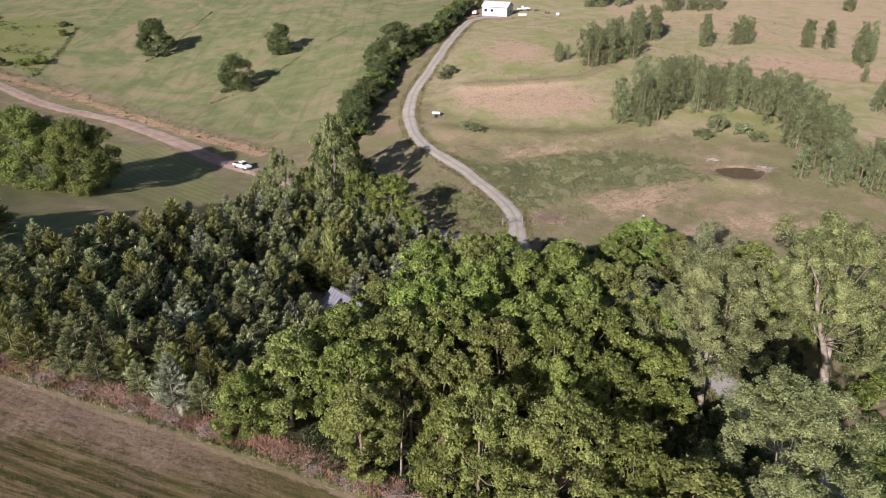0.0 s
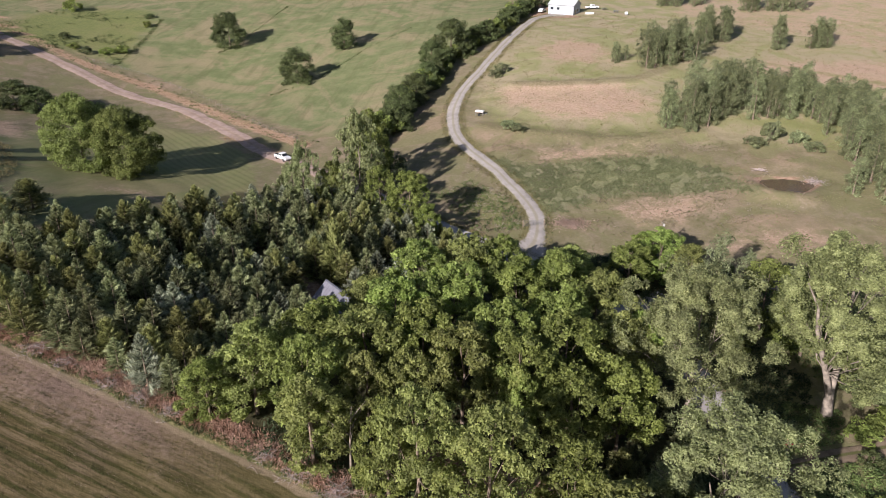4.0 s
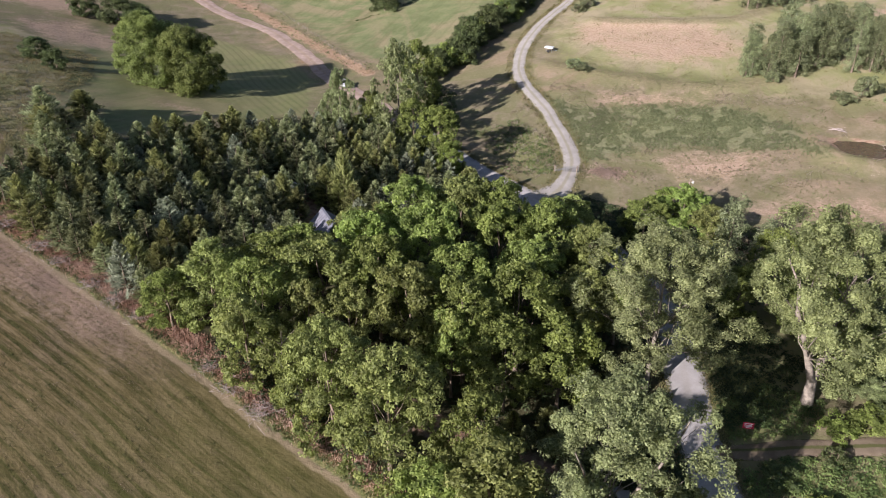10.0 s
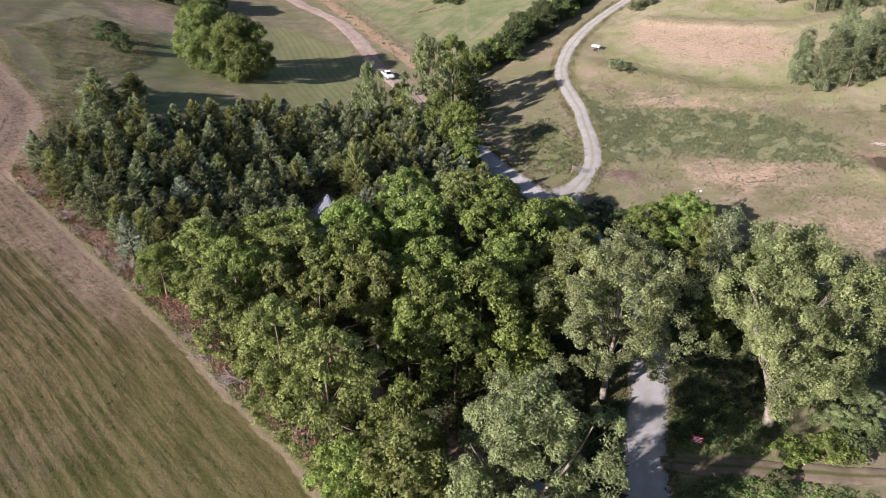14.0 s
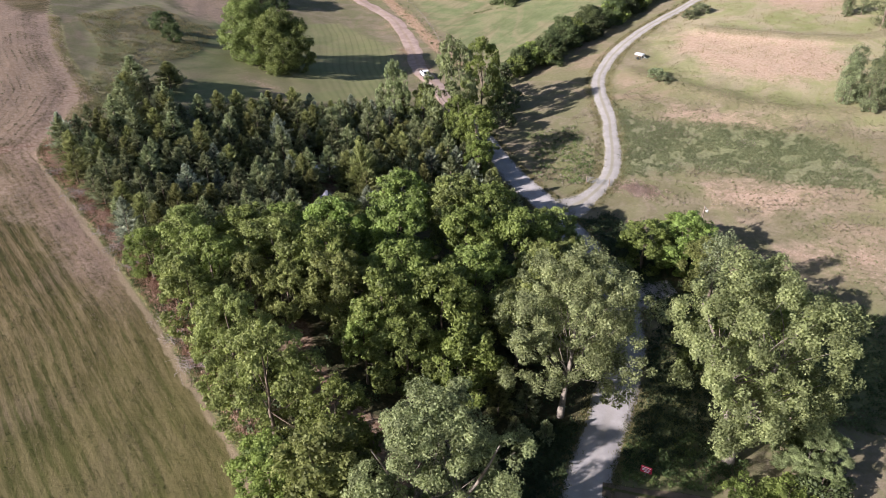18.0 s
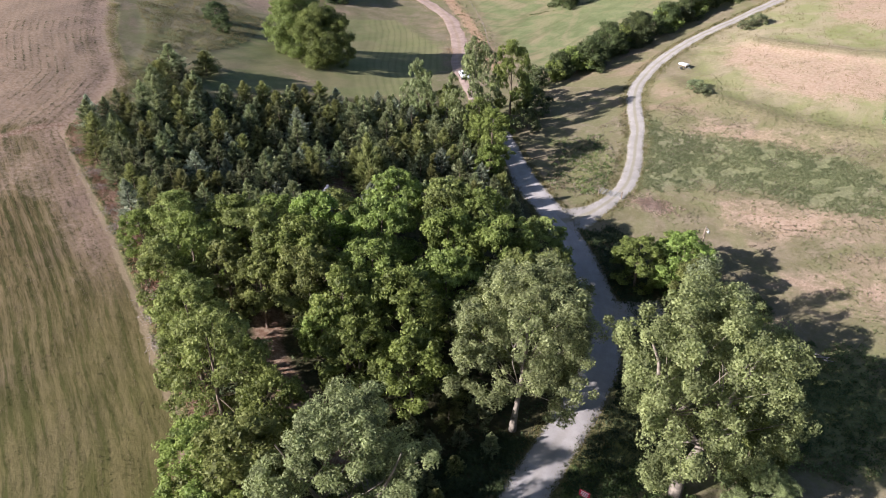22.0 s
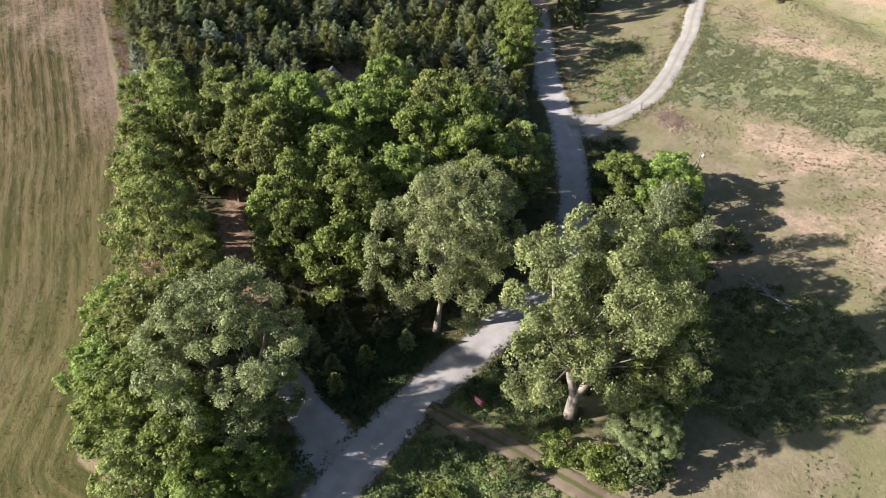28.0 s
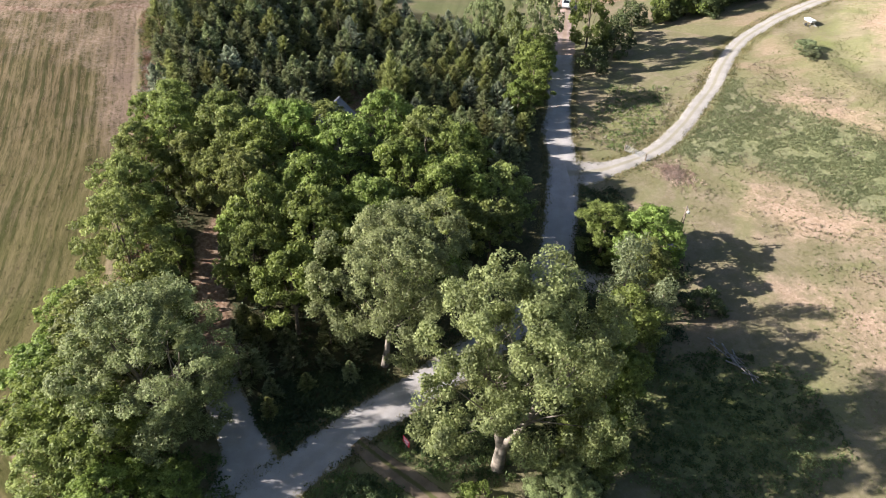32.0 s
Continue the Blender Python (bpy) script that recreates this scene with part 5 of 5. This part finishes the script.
def dead_snag(x, y, h, seed, label):
    r = np.random.default_rng(seed)
    t = thing("dead_snag", pose(x, y, gz(x, y)), label, "dead tree")
    stem = [(np.array([0, 0, -0.3]), 0.16), (np.array([0.15, 0, h * 0.5]), 0.11), (np.array([0.5, 0.1, h]), 0.03)]
    ob = new("trunk", sheet("trunk", *tubes([stem]), [BARK_PALE]))
    ob.parent = t
    for k in range(7):
        z = h * r.uniform(0.35, 0.9)
        a = r.uniform(0, 6.28)
        e = np.array([math.cos(a) * h * 0.25, math.sin(a) * h * 0.25, z + h * 0.22])
        ob = new("limb", sheet("limb", *tubes([[(np.array([0.2 * z / h, 0, z]), 0.07), (e * 0.5 + np.array([0, 0, z]) * 0.5, 0.05), (e, 0.02)]], 5), [BARK_PALE]))
        ob.parent = t


def pond():
    bm = bmesh.new()
    vs = []
    for a in np.linspace(0, 2 * np.pi, 64, endpoint=False):
        reach = POND[2] * (1 + 0.07 * math.sin(3 * a) + 0.05 * math.sin(5 * a + 1) + 0.03 * math.sin(9 * a)) * 1.12
        vs.append(bm.verts.new((POND[0] + math.cos(a) * reach * 1.16, POND[1] + math.sin(a) * reach * 0.9, 0)))
    bm.faces.new(vs)
    me = bpy.data.meshes.new("pond_water")
    bm.to_mesh(me)
    bm.free()
    m, nt, b = material("muddy_water", 0.12, 0, 0.5)
    n = n_noise(nt, 0.8, 4, at=n_place(nt))
    put(nt, b.inputs["Base Color"], n_mix(nt, n, (0.075, 0.05, 0.032), (0.13, 0.09, 0.06)))
    put(nt, b.inputs["Normal"], n_bump(nt, n_noise(nt, 3, 2, at=n_place(nt)), 0.05, 0.05))
    me.materials.append(m)
    ob = tagged(new("pond_water", me), "still brown water of a small farm pond", "water", kind="structure")
    ob.location.z = POND_Z - 0.27


def picnic_table(x, y, turn):
    t = thing("picnic_table", pose(x, y, gz(x, y), 0, 0, turn), "dark weathered picnic table near the shed", "table", "picnic tables")
    for k in range(4):
        part("plank", block(0, -0.33 + k * 0.22, 0.75, 2.0, 0.2, 0.05), TABLEWOOD, t)
    for y0 in (-0.7, 0.7):
        part("bench", block(0, y0, 0.45, 2.0, 0.28, 0.05), TABLEWOOD, t)
    for xx in (-0.7, 0.7):
        for s in (-1, 1):
            part("leg", rod((xx, s * 0.65, 0), (xx, s * 0.2, 0.74), 0.05), TABLEWOOD, t)
        part("crossbar", rod((xx, -0.75, 0.42), (xx, 0.75, 0.42), 0.04), TABLEWOOD, t)


TABLEWOOD = plain("dark_table_wood", (0.1, 0.11, 0.12), 0.8, 0, 0.2, 4, 0.2)
machine_shed()
house()
vehicle("pickup_truck", -48.8, 166.2, -38, CAR_WHITE, "white pickup truck stopped on the clay road")
vehicle("parked_car", -28.3, 106.3, 60, CAR_SILVER, "pale grey car parked in the shady yard", False)
vehicle("white_van", 13.5, 303.5, 70, CAR_WHITE, "white car parked at the end of the shed", False)
vehicle("white_pickup", 33.5, 308.5, 20, CAR_WHITE, "white pickup parked behind the shed")
covered_trailer()
red_sign()
yard_light()
tarp_heap()
farm_gate()
fallen_tree()
pond()
picnic_table(38.5, 307, 30)
picnic_table(42.5, 302, -15)
part_tank = thing("water_tank", pose(46, 297, gz(46, 297)), "small white water tank standing in the grass", "tank")
part("tank", rod((-0.6, 0, 0.7), (0.6, 0, 0.7), 0.55, sides=14), WHITE_METAL, part_tank)
part("cradle", block(0, 0, 0.12, 1.0, 0.9, 0.3), STEEL, part_tank)
low_wall = thing("low_wall", pose(30.5, 298.5, gz(31, 298), 0, 0, -5), "low white concrete wall beside the shed", "wall")
part("wall_block", block(1.6, 0, 0.5, 3.4, 0.3, 1.0), CONCRETE, low_wall)
for i, (x, y, n, le, wi) in enumerate([(-53, 70.2, 44, 2.6, 2.6), (-46, 68.8, 50, 2.8, 2.8), (-41.5, 67.6, 34, 2.2, 2.0), (-35, 66, 30, 2.2, 2.0), (-31, 65.2, 40, 2.4, 2.4), (-26.5, 64.2, 44, 2.4, 2.4), (-14, 60.6, 30, 2.2, 2.0), (-10, 59.2, 40, 2.6, 2.4), (-4.8, 57.6, 48, 3.6, 2.8)]):
    limb_heap("brush_pile", x - 0.2, y - 0.5, int(n * 1.7), le * 0.8, wi, 0.02, 20 + i, "pale dead branches heaped along the field edge")
limb_heap("brush_pile", 22.2, 136.6, 90, 2.4, 4.0, 0.022, 40, "reddish dry cut brush heaped beside the gate", mat=plain("red_brown_brush", (0.27, 0.2, 0.165), 0.9, 0, 0.3, 3, 0.2))
limb_heap("driftwood", 64.4, 162.0, 14, 2.2, 1.0, 0.06, 41, "bleached logs stacked on the pond bank", turn=-0.4)
limb_heap("driftwood", 74.6, 157.2, 110, 2.0, 3.2, 0.03, 42, "pale tangle of dead branches on the pond bank")
dead_snag(-4.4, 61.4, 9, 3, "bare pale forked trunk at the grove's edge")
dead_snag(30.2, 63.6, 6, 4, "bare grey sapling beside the wood track")

# fence along the pasture
FENCE = smooth_line([(-49.5, 181.5), (-63.6, 194.5), (-85, 216.5), (-108, 235), (-131, 247), (-152, 252)], 4.0)
fence = thing("pasture_fence", pose(0, 0, 0), "wire fence on weathered wooden posts beside the clay road", "fence")
for x, y in FENCE:
    part("post", rod((x, y, gz(x, y) - 0.3), (x, y, gz(x, y) + 1.25), 0.07, 0.06, 6), WOODPOST, fence)
for hh in (0.45, 0.8, 1.15):
    w = [(np.array([x, y, gz(x, y) + hh]), 0.012) for x, y in FENCE]
    ob = new("wire", sheet("wire", *tubes([w], 4), [STEEL]))
    ob.parent = fence

# ---- weeds, brush and grass ----


def scatter(pts, n, soft=0.01, seed=1, power=None):
    """n places inside an outline."""
    r = np.random.default_rng(seed)
    p = np.array(pts, float)
    q = r.uniform(p.min(0), p.max(0), (n * 4, 2))
    return q[inside(q[:, 0], q[:, 1], pts, soft) > 0.5][:n]


def beside(line, n, near, far, seed=1):
    """n places near to far metres to the left (plus) of a line."""
    r = np.random.default_rng(seed)
    q = smooth_line(line, 0.5)
    d = np.gradient(q, axis=0)
    d /= np.linalg.norm(d, axis=1)[:, None] + 1e-9
    k = r.integers(0, len(q), n)
    o = r.uniform(near, far, n)
    return q[k] + np.stack([-d[k, 1], d[k, 0]], 1) * o[:, None] + r.normal(0, 0.2, (n, 2))


def off_roads(p, gap=2.7):
    keep = np.ones(len(p), bool)
    for line in (MAIN_ROAD, DRIVE, FAR_ROAD):
        keep &= along(p[:, 0], p[:, 1], line) > gap
    keep &= pond_out(p[:, 0], p[:, 1]) > 1.3
    return p[keep]


def thin(p, scale, share):
    """Keep the places in natural patches."""
    keep = [noise.fractal(Vector((x * scale, y * scale, 3.1)), 1.0, 2.0, 3) > 0.9 * (0.5 - share) for x, y in p]
    return p[np.array(keep)]


def blades(name, p, height, spread, per, mat, label, seed=1, wide=0.05):
    """Tufts of upright blades and stalks."""
    r = np.random.default_rng(seed)
    n = len(p) * per
    q = np.repeat(p, per, 0) + r.normal(0, spread, (n, 2))
    z = ground_z(q[:, 0], q[:, 1]) - 0.03
    base = np.column_stack([q, z])
    h = height * r.uniform(0.5, 1.3, (n, 1))
    a = r.uniform(0, 2 * np.pi, n)
    w = np.column_stack([np.cos(a), np.sin(a), np.zeros(n)]) * (0.02 + wide * h)
    lean = np.column_stack([r.normal(0, 0.3, (n, 2)), np.ones(n)]) * h
    v = np.stack([base - w, base + w, base + lean], 1).reshape(-1, 3)
    tagged(new(name, sheet(name, v, np.arange(n * 3).reshape(-1, 3), [mat], smooth=False)), label, "grass", kind="stuff")


def herbs(name, p, rad, per, size, mat, label, seed=1):
    """Low leafy clumps."""
    r = np.random.default_rng(seed)
    rr = rad * r.uniform(0.5, 1.3, len(p))
    c = np.column_stack([p, ground_z(p[:, 0], p[:, 1]) + rr * 0.25])
    v, f = leaf_cards(r, c, rr, np.tile([0, 0, 1.0], (len(p), 1)), per, size, 0.8, 0.6)
    tagged(new(name, sheet(name, v, f, [mat], smooth=False)), label, "weeds", kind="stuff")


VALLEY_WEED = leafy("grey_green_weeds", (0.180, 0.202, 0.094), (0.240, 0.258, 0.120), (0.348, 0.354, 0.198), 0.75, 0.55, 0.2)
BANK_GRASS = leafy("rusty_bank_grass", (0.22, 0.14, 0.075), (0.36, 0.24, 0.14), (0.48, 0.36, 0.24), 0.8, 0.2, 0.2)
FRESH_WEED = leafy("fresh_green_weeds", (0.05, 0.08, 0.018), (0.13, 0.175, 0.042), (0.235, 0.285, 0.08), 0.65, 0.3, 0.3)
# Weed leaves coloured far darker, with the trees' shade put into their green.
UNDER_SHADED = leafy("shade_dark_leaves", (0.03, 0.045, 0.014), (0.06, 0.08, 0.025), (0.1, 0.12, 0.04), 0.7, 0.25, 0.3)
SEEDHEAD = leafy("dry_seedheads", (0.216, 0.168, 0.115), (0.336, 0.276, 0.207), (0.480, 0.408, 0.322), 0.8, 0.5, 0.3)
MEADOW_WEED = leafy("pale_meadow_weeds", (0.15, 0.155, 0.062), (0.2, 0.2, 0.085), (0.28, 0.27, 0.13), 0.75, 0.55, 0.2)
PINK_BRUSH = leafy("pinkish_dry_brush", (0.310, 0.207, 0.162), (0.460, 0.319, 0.263), (0.598, 0.448, 0.386), 0.8, 0.45, 0.3)
EDGE = FIELD_EDGE[3:12]
blades("dry_stalks", np.vstack([beside(EDGE, 2600, 1.4, 4.2, 1), beside(EDGE[:6], 2600, 1.2, 5.0, 2)]), 0.42, 0.4, 10, DRY, "reddish dry weed stalks along the field edge", 1, 0.02)
blades("straw_fringe", np.vstack([beside(EDGE, 500, 0.6, 2.0, 3), beside(FIELD_EDGE[:5], 1200, 0.3, 2.5, 4)]), 0.28, 0.3, 6, STRAW, "straw-coloured tall grass fringe of the hayfield")
herbs("field_edge_weeds", np.vstack([beside(EDGE, 520, 0.6, 2.4, 5), beside(EDGE[4:], 200, 2.0, 4.0, 6)]), 0.35, 16, 0.18, WEED, "green weeds growing through the dry field edge")
VALLEY = WEED_BAND
valley = scatter(VALLEY, 9500, seed=2)
valley = off_roads(valley + np.random.default_rng(77).normal(0, 1.0, (9500, 2))[:len(valley)], 2.2)
herbs("pinkish_weeds", thin(off_roads(scatter([(-6, 150), (4, 176), (60, 174), (72, 146), (46, 134), (24, 132), (12, 150)], 4500, seed=22), 2.2), 0.16, 0.3), 0.24, 9, 0.17, SEEDHEAD, "greyish pink dry weeds gone to seed", 22)
herbs("valley_weeds", thin(valley, 0.3, 0.75), 0.3, 12, 0.17, VALLEY_WEED, "dense knee-high green weeds in the valley")
herbs("roadside_weeds", off_roads(np.vstack([scatter([(47, 70), (52, 74), (66, 78), (72, 72), (64, 52), (54, 46), (49, 60)], 2400, seed=3), scatter([(-8, 148), (0, 156), (12, 143), (12, 134), (4, 130)], 350, seed=5)]), 3.0), 0.55, 20, 0.22, FRESH_WEED, "lush green weeds beside the gravel road")
# Dark-coloured clumps deepen the shade below the grove and the thicket.
herbs("undergrowth", off_roads(np.vstack([scatter([(-18, 62), (12, 53), (24, 47), (36, 52), (34, 58), (10, 61), (-2, 66), (-14, 70)], 500, seed=6), scatter([(8, 68), (30, 64), (38, 70), (35, 92), (24, 108), (8, 112), (-6, 104), (-10, 84)], 900, seed=7), scatter([(30, 110), (46, 100), (54, 108), (48, 118), (38, 124), (28, 118)], 400, seed=8), scatter([(16.5, 121.5), (21, 127), (29, 124), (35.5, 113), (34, 110), (28, 113)], 520, seed=9)]), 3.0), 0.75, 22, 0.3, UNDER_SHADED, "leafy undergrowth below the grove with shade in its colour")
MEADOW = [(18, 122), (46, 122), (62, 84), (110, 90), (120, 150), (100, 180), (60, 176), (10, 190), (-6, 205), (0, 182), (22, 150)]
blades("meadow_grass", off_roads(scatter(MEADOW, 11000, seed=9)), 0.2, 0.4, 5, STRAW, "pale uncut meadow grass", 9)
herbs("meadow_weeds", thin(off_roads(scatter(MEADOW, 8500, seed=10)), 0.06, 0.5), 0.2, 9, 0.16, MEADOW_WEED, "green weeds scattered through the meadow", 10)
blades("far_grass", off_roads(scatter([(-6, 205), (10, 190), (60, 176), (100, 180), (150, 200), (150, 290), (40, 300), (12, 290)], 5000, seed=11)), 0.45, 0.5, 5, STRAW, "pale uncut grass on the far slope", 11)
herbs("ditch_brush", np.vstack([beside(RUST_BAND, 330, -4.5, 3.0, 12), beside([(-144, 252), (-147, 278), (-154, 311)], 220, -0.8, 0.8, 13)]), 0.45, 12, 0.3, WEED, "green brush along the pasture ditch", 12)
blades("bank_grass", np.vstack([beside(RUST_BAND, 2600, -2.6, 2.6, 14), beside([(-52, 172), (-62, 180), (-72, 187)], 300, -1.5, 1.5, 15), beside(FAR_ROAD + MAIN_ROAD[1:8], 900, -3.6, -2.2, 16)]), 0.3, 0.7, 5, BANK_GRASS, "rusty dry grass on the road bank", 13, 0.05)
VERGE = [beside(MAIN_ROAD[8:-3], 2600, -3.4, -2.0, 31), beside(MAIN_ROAD[8:-3], 2600, 2.0, 3.4, 32), beside(DRIVE[1:], 2400, 1.5, 3.2, 33), beside(DRIVE[1:], 2400, -3.2, -1.5, 34)]
blades("verge_grass", np.vstack(VERGE), 0.35, 0.25, 4, STRAW, "uneven straw-coloured grass along the gravel verges", 31)
herbs("verge_weeds", np.vstack(VERGE)[::4], 0.26, 8, 0.18, WEED, "low green weeds along the gravel verges", 32)
herbs("cut_brush", np.random.default_rng(51).normal((22.2, 136.8), (2.0, 1.1), (420, 2)), 0.34, 14, 0.16, PINK_BRUSH, "reddish dry cut brush lying in the grass", 51)
HILLSIDE = [(-128, 121), (-110, 115), (-96, 108), (-79, 90), (-69, 84), (-66, 90), (-78, 98), (-92, 112), (-112, 128)]
herbs("hillside_weeds", thin(scatter(HILLSIDE, 1500, seed=52), 0.1, 0.4), 0.3, 10, 0.2, MEADOW_WEED, "pale green weeds on the rough hillside", 52)
blades("hillside_grass", scatter([(-140, 150), (-125, 118), (-96, 106), (-68, 84), (-64, 92), (-82, 102), (-90, 126), (-110, 150)], 4000, seed=53), 0.4, 0.4, 5, STRAW, "rough uncut grass on the hillside", 53)
herbs("hillside_tufts", thin(scatter([(-140, 150), (-125, 118), (-96, 106), (-68, 84), (-64, 92), (-82, 102), (-90, 126), (-110, 150)], 1800, seed=54), 0.08, 0.45), 0.26, 9, 0.2, MEADOW_WEED, "green weeds in the rough hillside grass", 54)

# weedy corner of the pasture
CORNER = [(-142.7, 255), (-146, 277), (-154.8, 310), (-165.6, 325), (-192, 324), (-212, 300), (-205, 268), (-180, 256), (-161, 260)]
herbs("pasture_weeds", thin(scatter(CORNER, 1500, seed=61), 0.06, 0.4), 0.7, 10, 0.4, WEED, "tall green weeds in the ungrazed pasture corner", 61)
for i, (x, y, h, r) in enumerate([(-166, 262, 2.4, 2.2), (-159, 259.5, 2.2, 2.4), (-152, 262, 2.6, 2.8), (-147.5, 266, 2.8, 3.0), (-175, 272, 2.4, 2.4), (-196, 312, 5, 4), (-155, 300, 2.4, 2.2), (-160, 312, 2, 2)]):
    plant("bush", BUSH[i % 3], x, y, h, r, i * 47, "dark green shrub in the ungrazed pasture corner", "bush", "pasture shrubs")
for i, (x, y, h, r) in enumerate([(70.6, 178.5, 4.5, 2.6), (76, 176, 3.2, 2.4), (66, 174, 2.4, 2.6), (79, 172, 2.4, 2.2), (2.4, 225.5, 3, 2.4), (0.5, 222, 2.4, 2), (6.7, 182.5, 2, 2.2), (9.5, 180.5, 1.6, 2), (49, 187, 2.5, 1.8), (52, 180, 2.6, 1.6)]):
    plant("bush", BUSH[3], x, y, h, r, i * 61, "grey-green shrub in the uncut meadow", "bush", "meadow shrubs")
plant("young_cottonwood", COTTON[2], 62.3, 86.8, 6.8, 4.2, 75, "bushy cottonwood sapling beneath a huge forked cottonwood")
# Outline of the cottonwood's shadow, filled with weeds to deepen it.
SHADY = [(56, 92), (68, 97), (74, 106), (72, 116), (62, 121), (54, 116), (50, 106)]
herbs("shaded_weeds", scatter(SHADY, 1500, seed=71), 0.5, 12, 0.26, WEED, "leafy green weeds in the long shade of the cottonwood", 71)
# Shade between the two cottonwoods, painted into the leaf colour here.
herbs("verge_undergrowth", off_roads(scatter([(42.5, 77), (52, 81), (55, 92), (46, 104), (40, 106), (39, 98)], 1100, seed=4), 3.0), 0.5, 16, 0.26, UNDER_SHADED, "leafy growth between the road and the cottonwood, darkened as shade", 4)
herbs("corner_undergrowth", off_roads(scatter([(33, 40.5), (46, 44), (47, 58), (40, 59), (33, 50), (28, 44)], 900, seed=72), 3.2), 0.6, 16, 0.26, FRESH_WEED, "leafy growth filling the corner of the wood", 72)
herbs("grey_seedheads", off_roads(scatter([(-6, 148), (0, 156), (8, 152), (13, 141), (12, 132), (4, 130)], 600, seed=81), 2.6), 0.42, 12, 0.2, SEEDHEAD, "pale grey dead weeds between the road and the drive", 81)
herbs("sign_weeds", off_roads(scatter([(43.5, 73.6), (48, 75.6), (55, 78.6), (57, 85), (50, 86), (42.5, 79)], 420, seed=83), 3.0), 0.5, 18, 0.24, FRESH_WEED, "lush green weeds round the red sign", 83)


def swaths(n, period, wide, shift, seed):
    """Places on the mowing lines of the hayfield, which follow its edge."""
    r = np.random.default_rng(seed)
    q = r.uniform((-112, 22), (34, 112), (n, 2))
    q = q[inside(q[:, 0], q[:, 1], HAYFIELD, 0.01) > 0.5]
    d = along(q[:, 0], q[:, 1], FIELD_EDGE)
    wave = 0.18 * np.sin(q[:, 0] * 0.07) + 0.12 * np.sin(q[:, 1] * 0.11 + q[:, 0] * 0.03)
    keep = (np.abs(((d + wave) / period + shift) % 1 - 0.5) < wide / period / 2) & (d > 1.5)
    return thin(q[keep], 0.16, 0.62)


OLIVE_STUBBLE = leafy("olive_stubble", (0.05, 0.058, 0.013), (0.085, 0.092, 0.022), (0.135, 0.135, 0.04), 0.8, 0.35, 0.2)
PALE_STUBBLE = leafy("pale_stubble", (0.16, 0.115, 0.07), (0.24, 0.175, 0.11), (0.34, 0.26, 0.17), 0.8, 0.2, 0.2)
blades("green_stubble_rows", swaths(210000, 1.4, 0.3, 0.0, 91), 0.11, 0.12, 4, OLIVE_STUBBLE, "olive green regrowth in rows on the mown hayfield", 91, 0.2)
blades("pale_stubble_rows", swaths(110000, 2.8, 0.34, 0.45, 92), 0.12, 0.14, 4, PALE_STUBBLE, "pale dry hay left in rows on the mown field", 92, 0.2)
herbs("rusty_brush", np.vstack([beside(EDGE, 620, 1.8, 3.8, 93), beside(EDGE[:5], 420, 1.4, 4.6, 94)]), 0.36, 16, 0.15, DRY, "low rusty weeds massed along the field edge", 93)
herbs("green_fringe", beside(EDGE, 900, 0.5, 1.7, 95), 0.24, 10, 0.14, WEED, "green grass fringe between the field and the dry weeds", 95)
# Leaves coloured dark to deepen the shade in this corner.
herbs("wood_corner_undergrowth", off_roads(scatter([(35, 63.2), (39.5, 63.4), (43.2, 65.8), (40.5, 72), (38.5, 80), (35, 78), (32, 67)], 900, seed=96), 2.9), 0.6, 18, 0.26, UNDER_SHADED, "leafy growth darkened as shade in the corner of the wood", 96)
DITCHES = [beside([(-113, 275), (-108, 293), (-105, 339)], 150, -0.5, 0.5, 97), beside([(-75, 230), (-62, 245), (-52, 268), (-38, 292)], 160, -0.5, 0.5, 98)]
herbs("pasture_ditch_weeds", np.vstack(DITCHES), 0.32, 10, 0.26, WEED, "dark weeds along a shallow ditch in the pasture", 97)
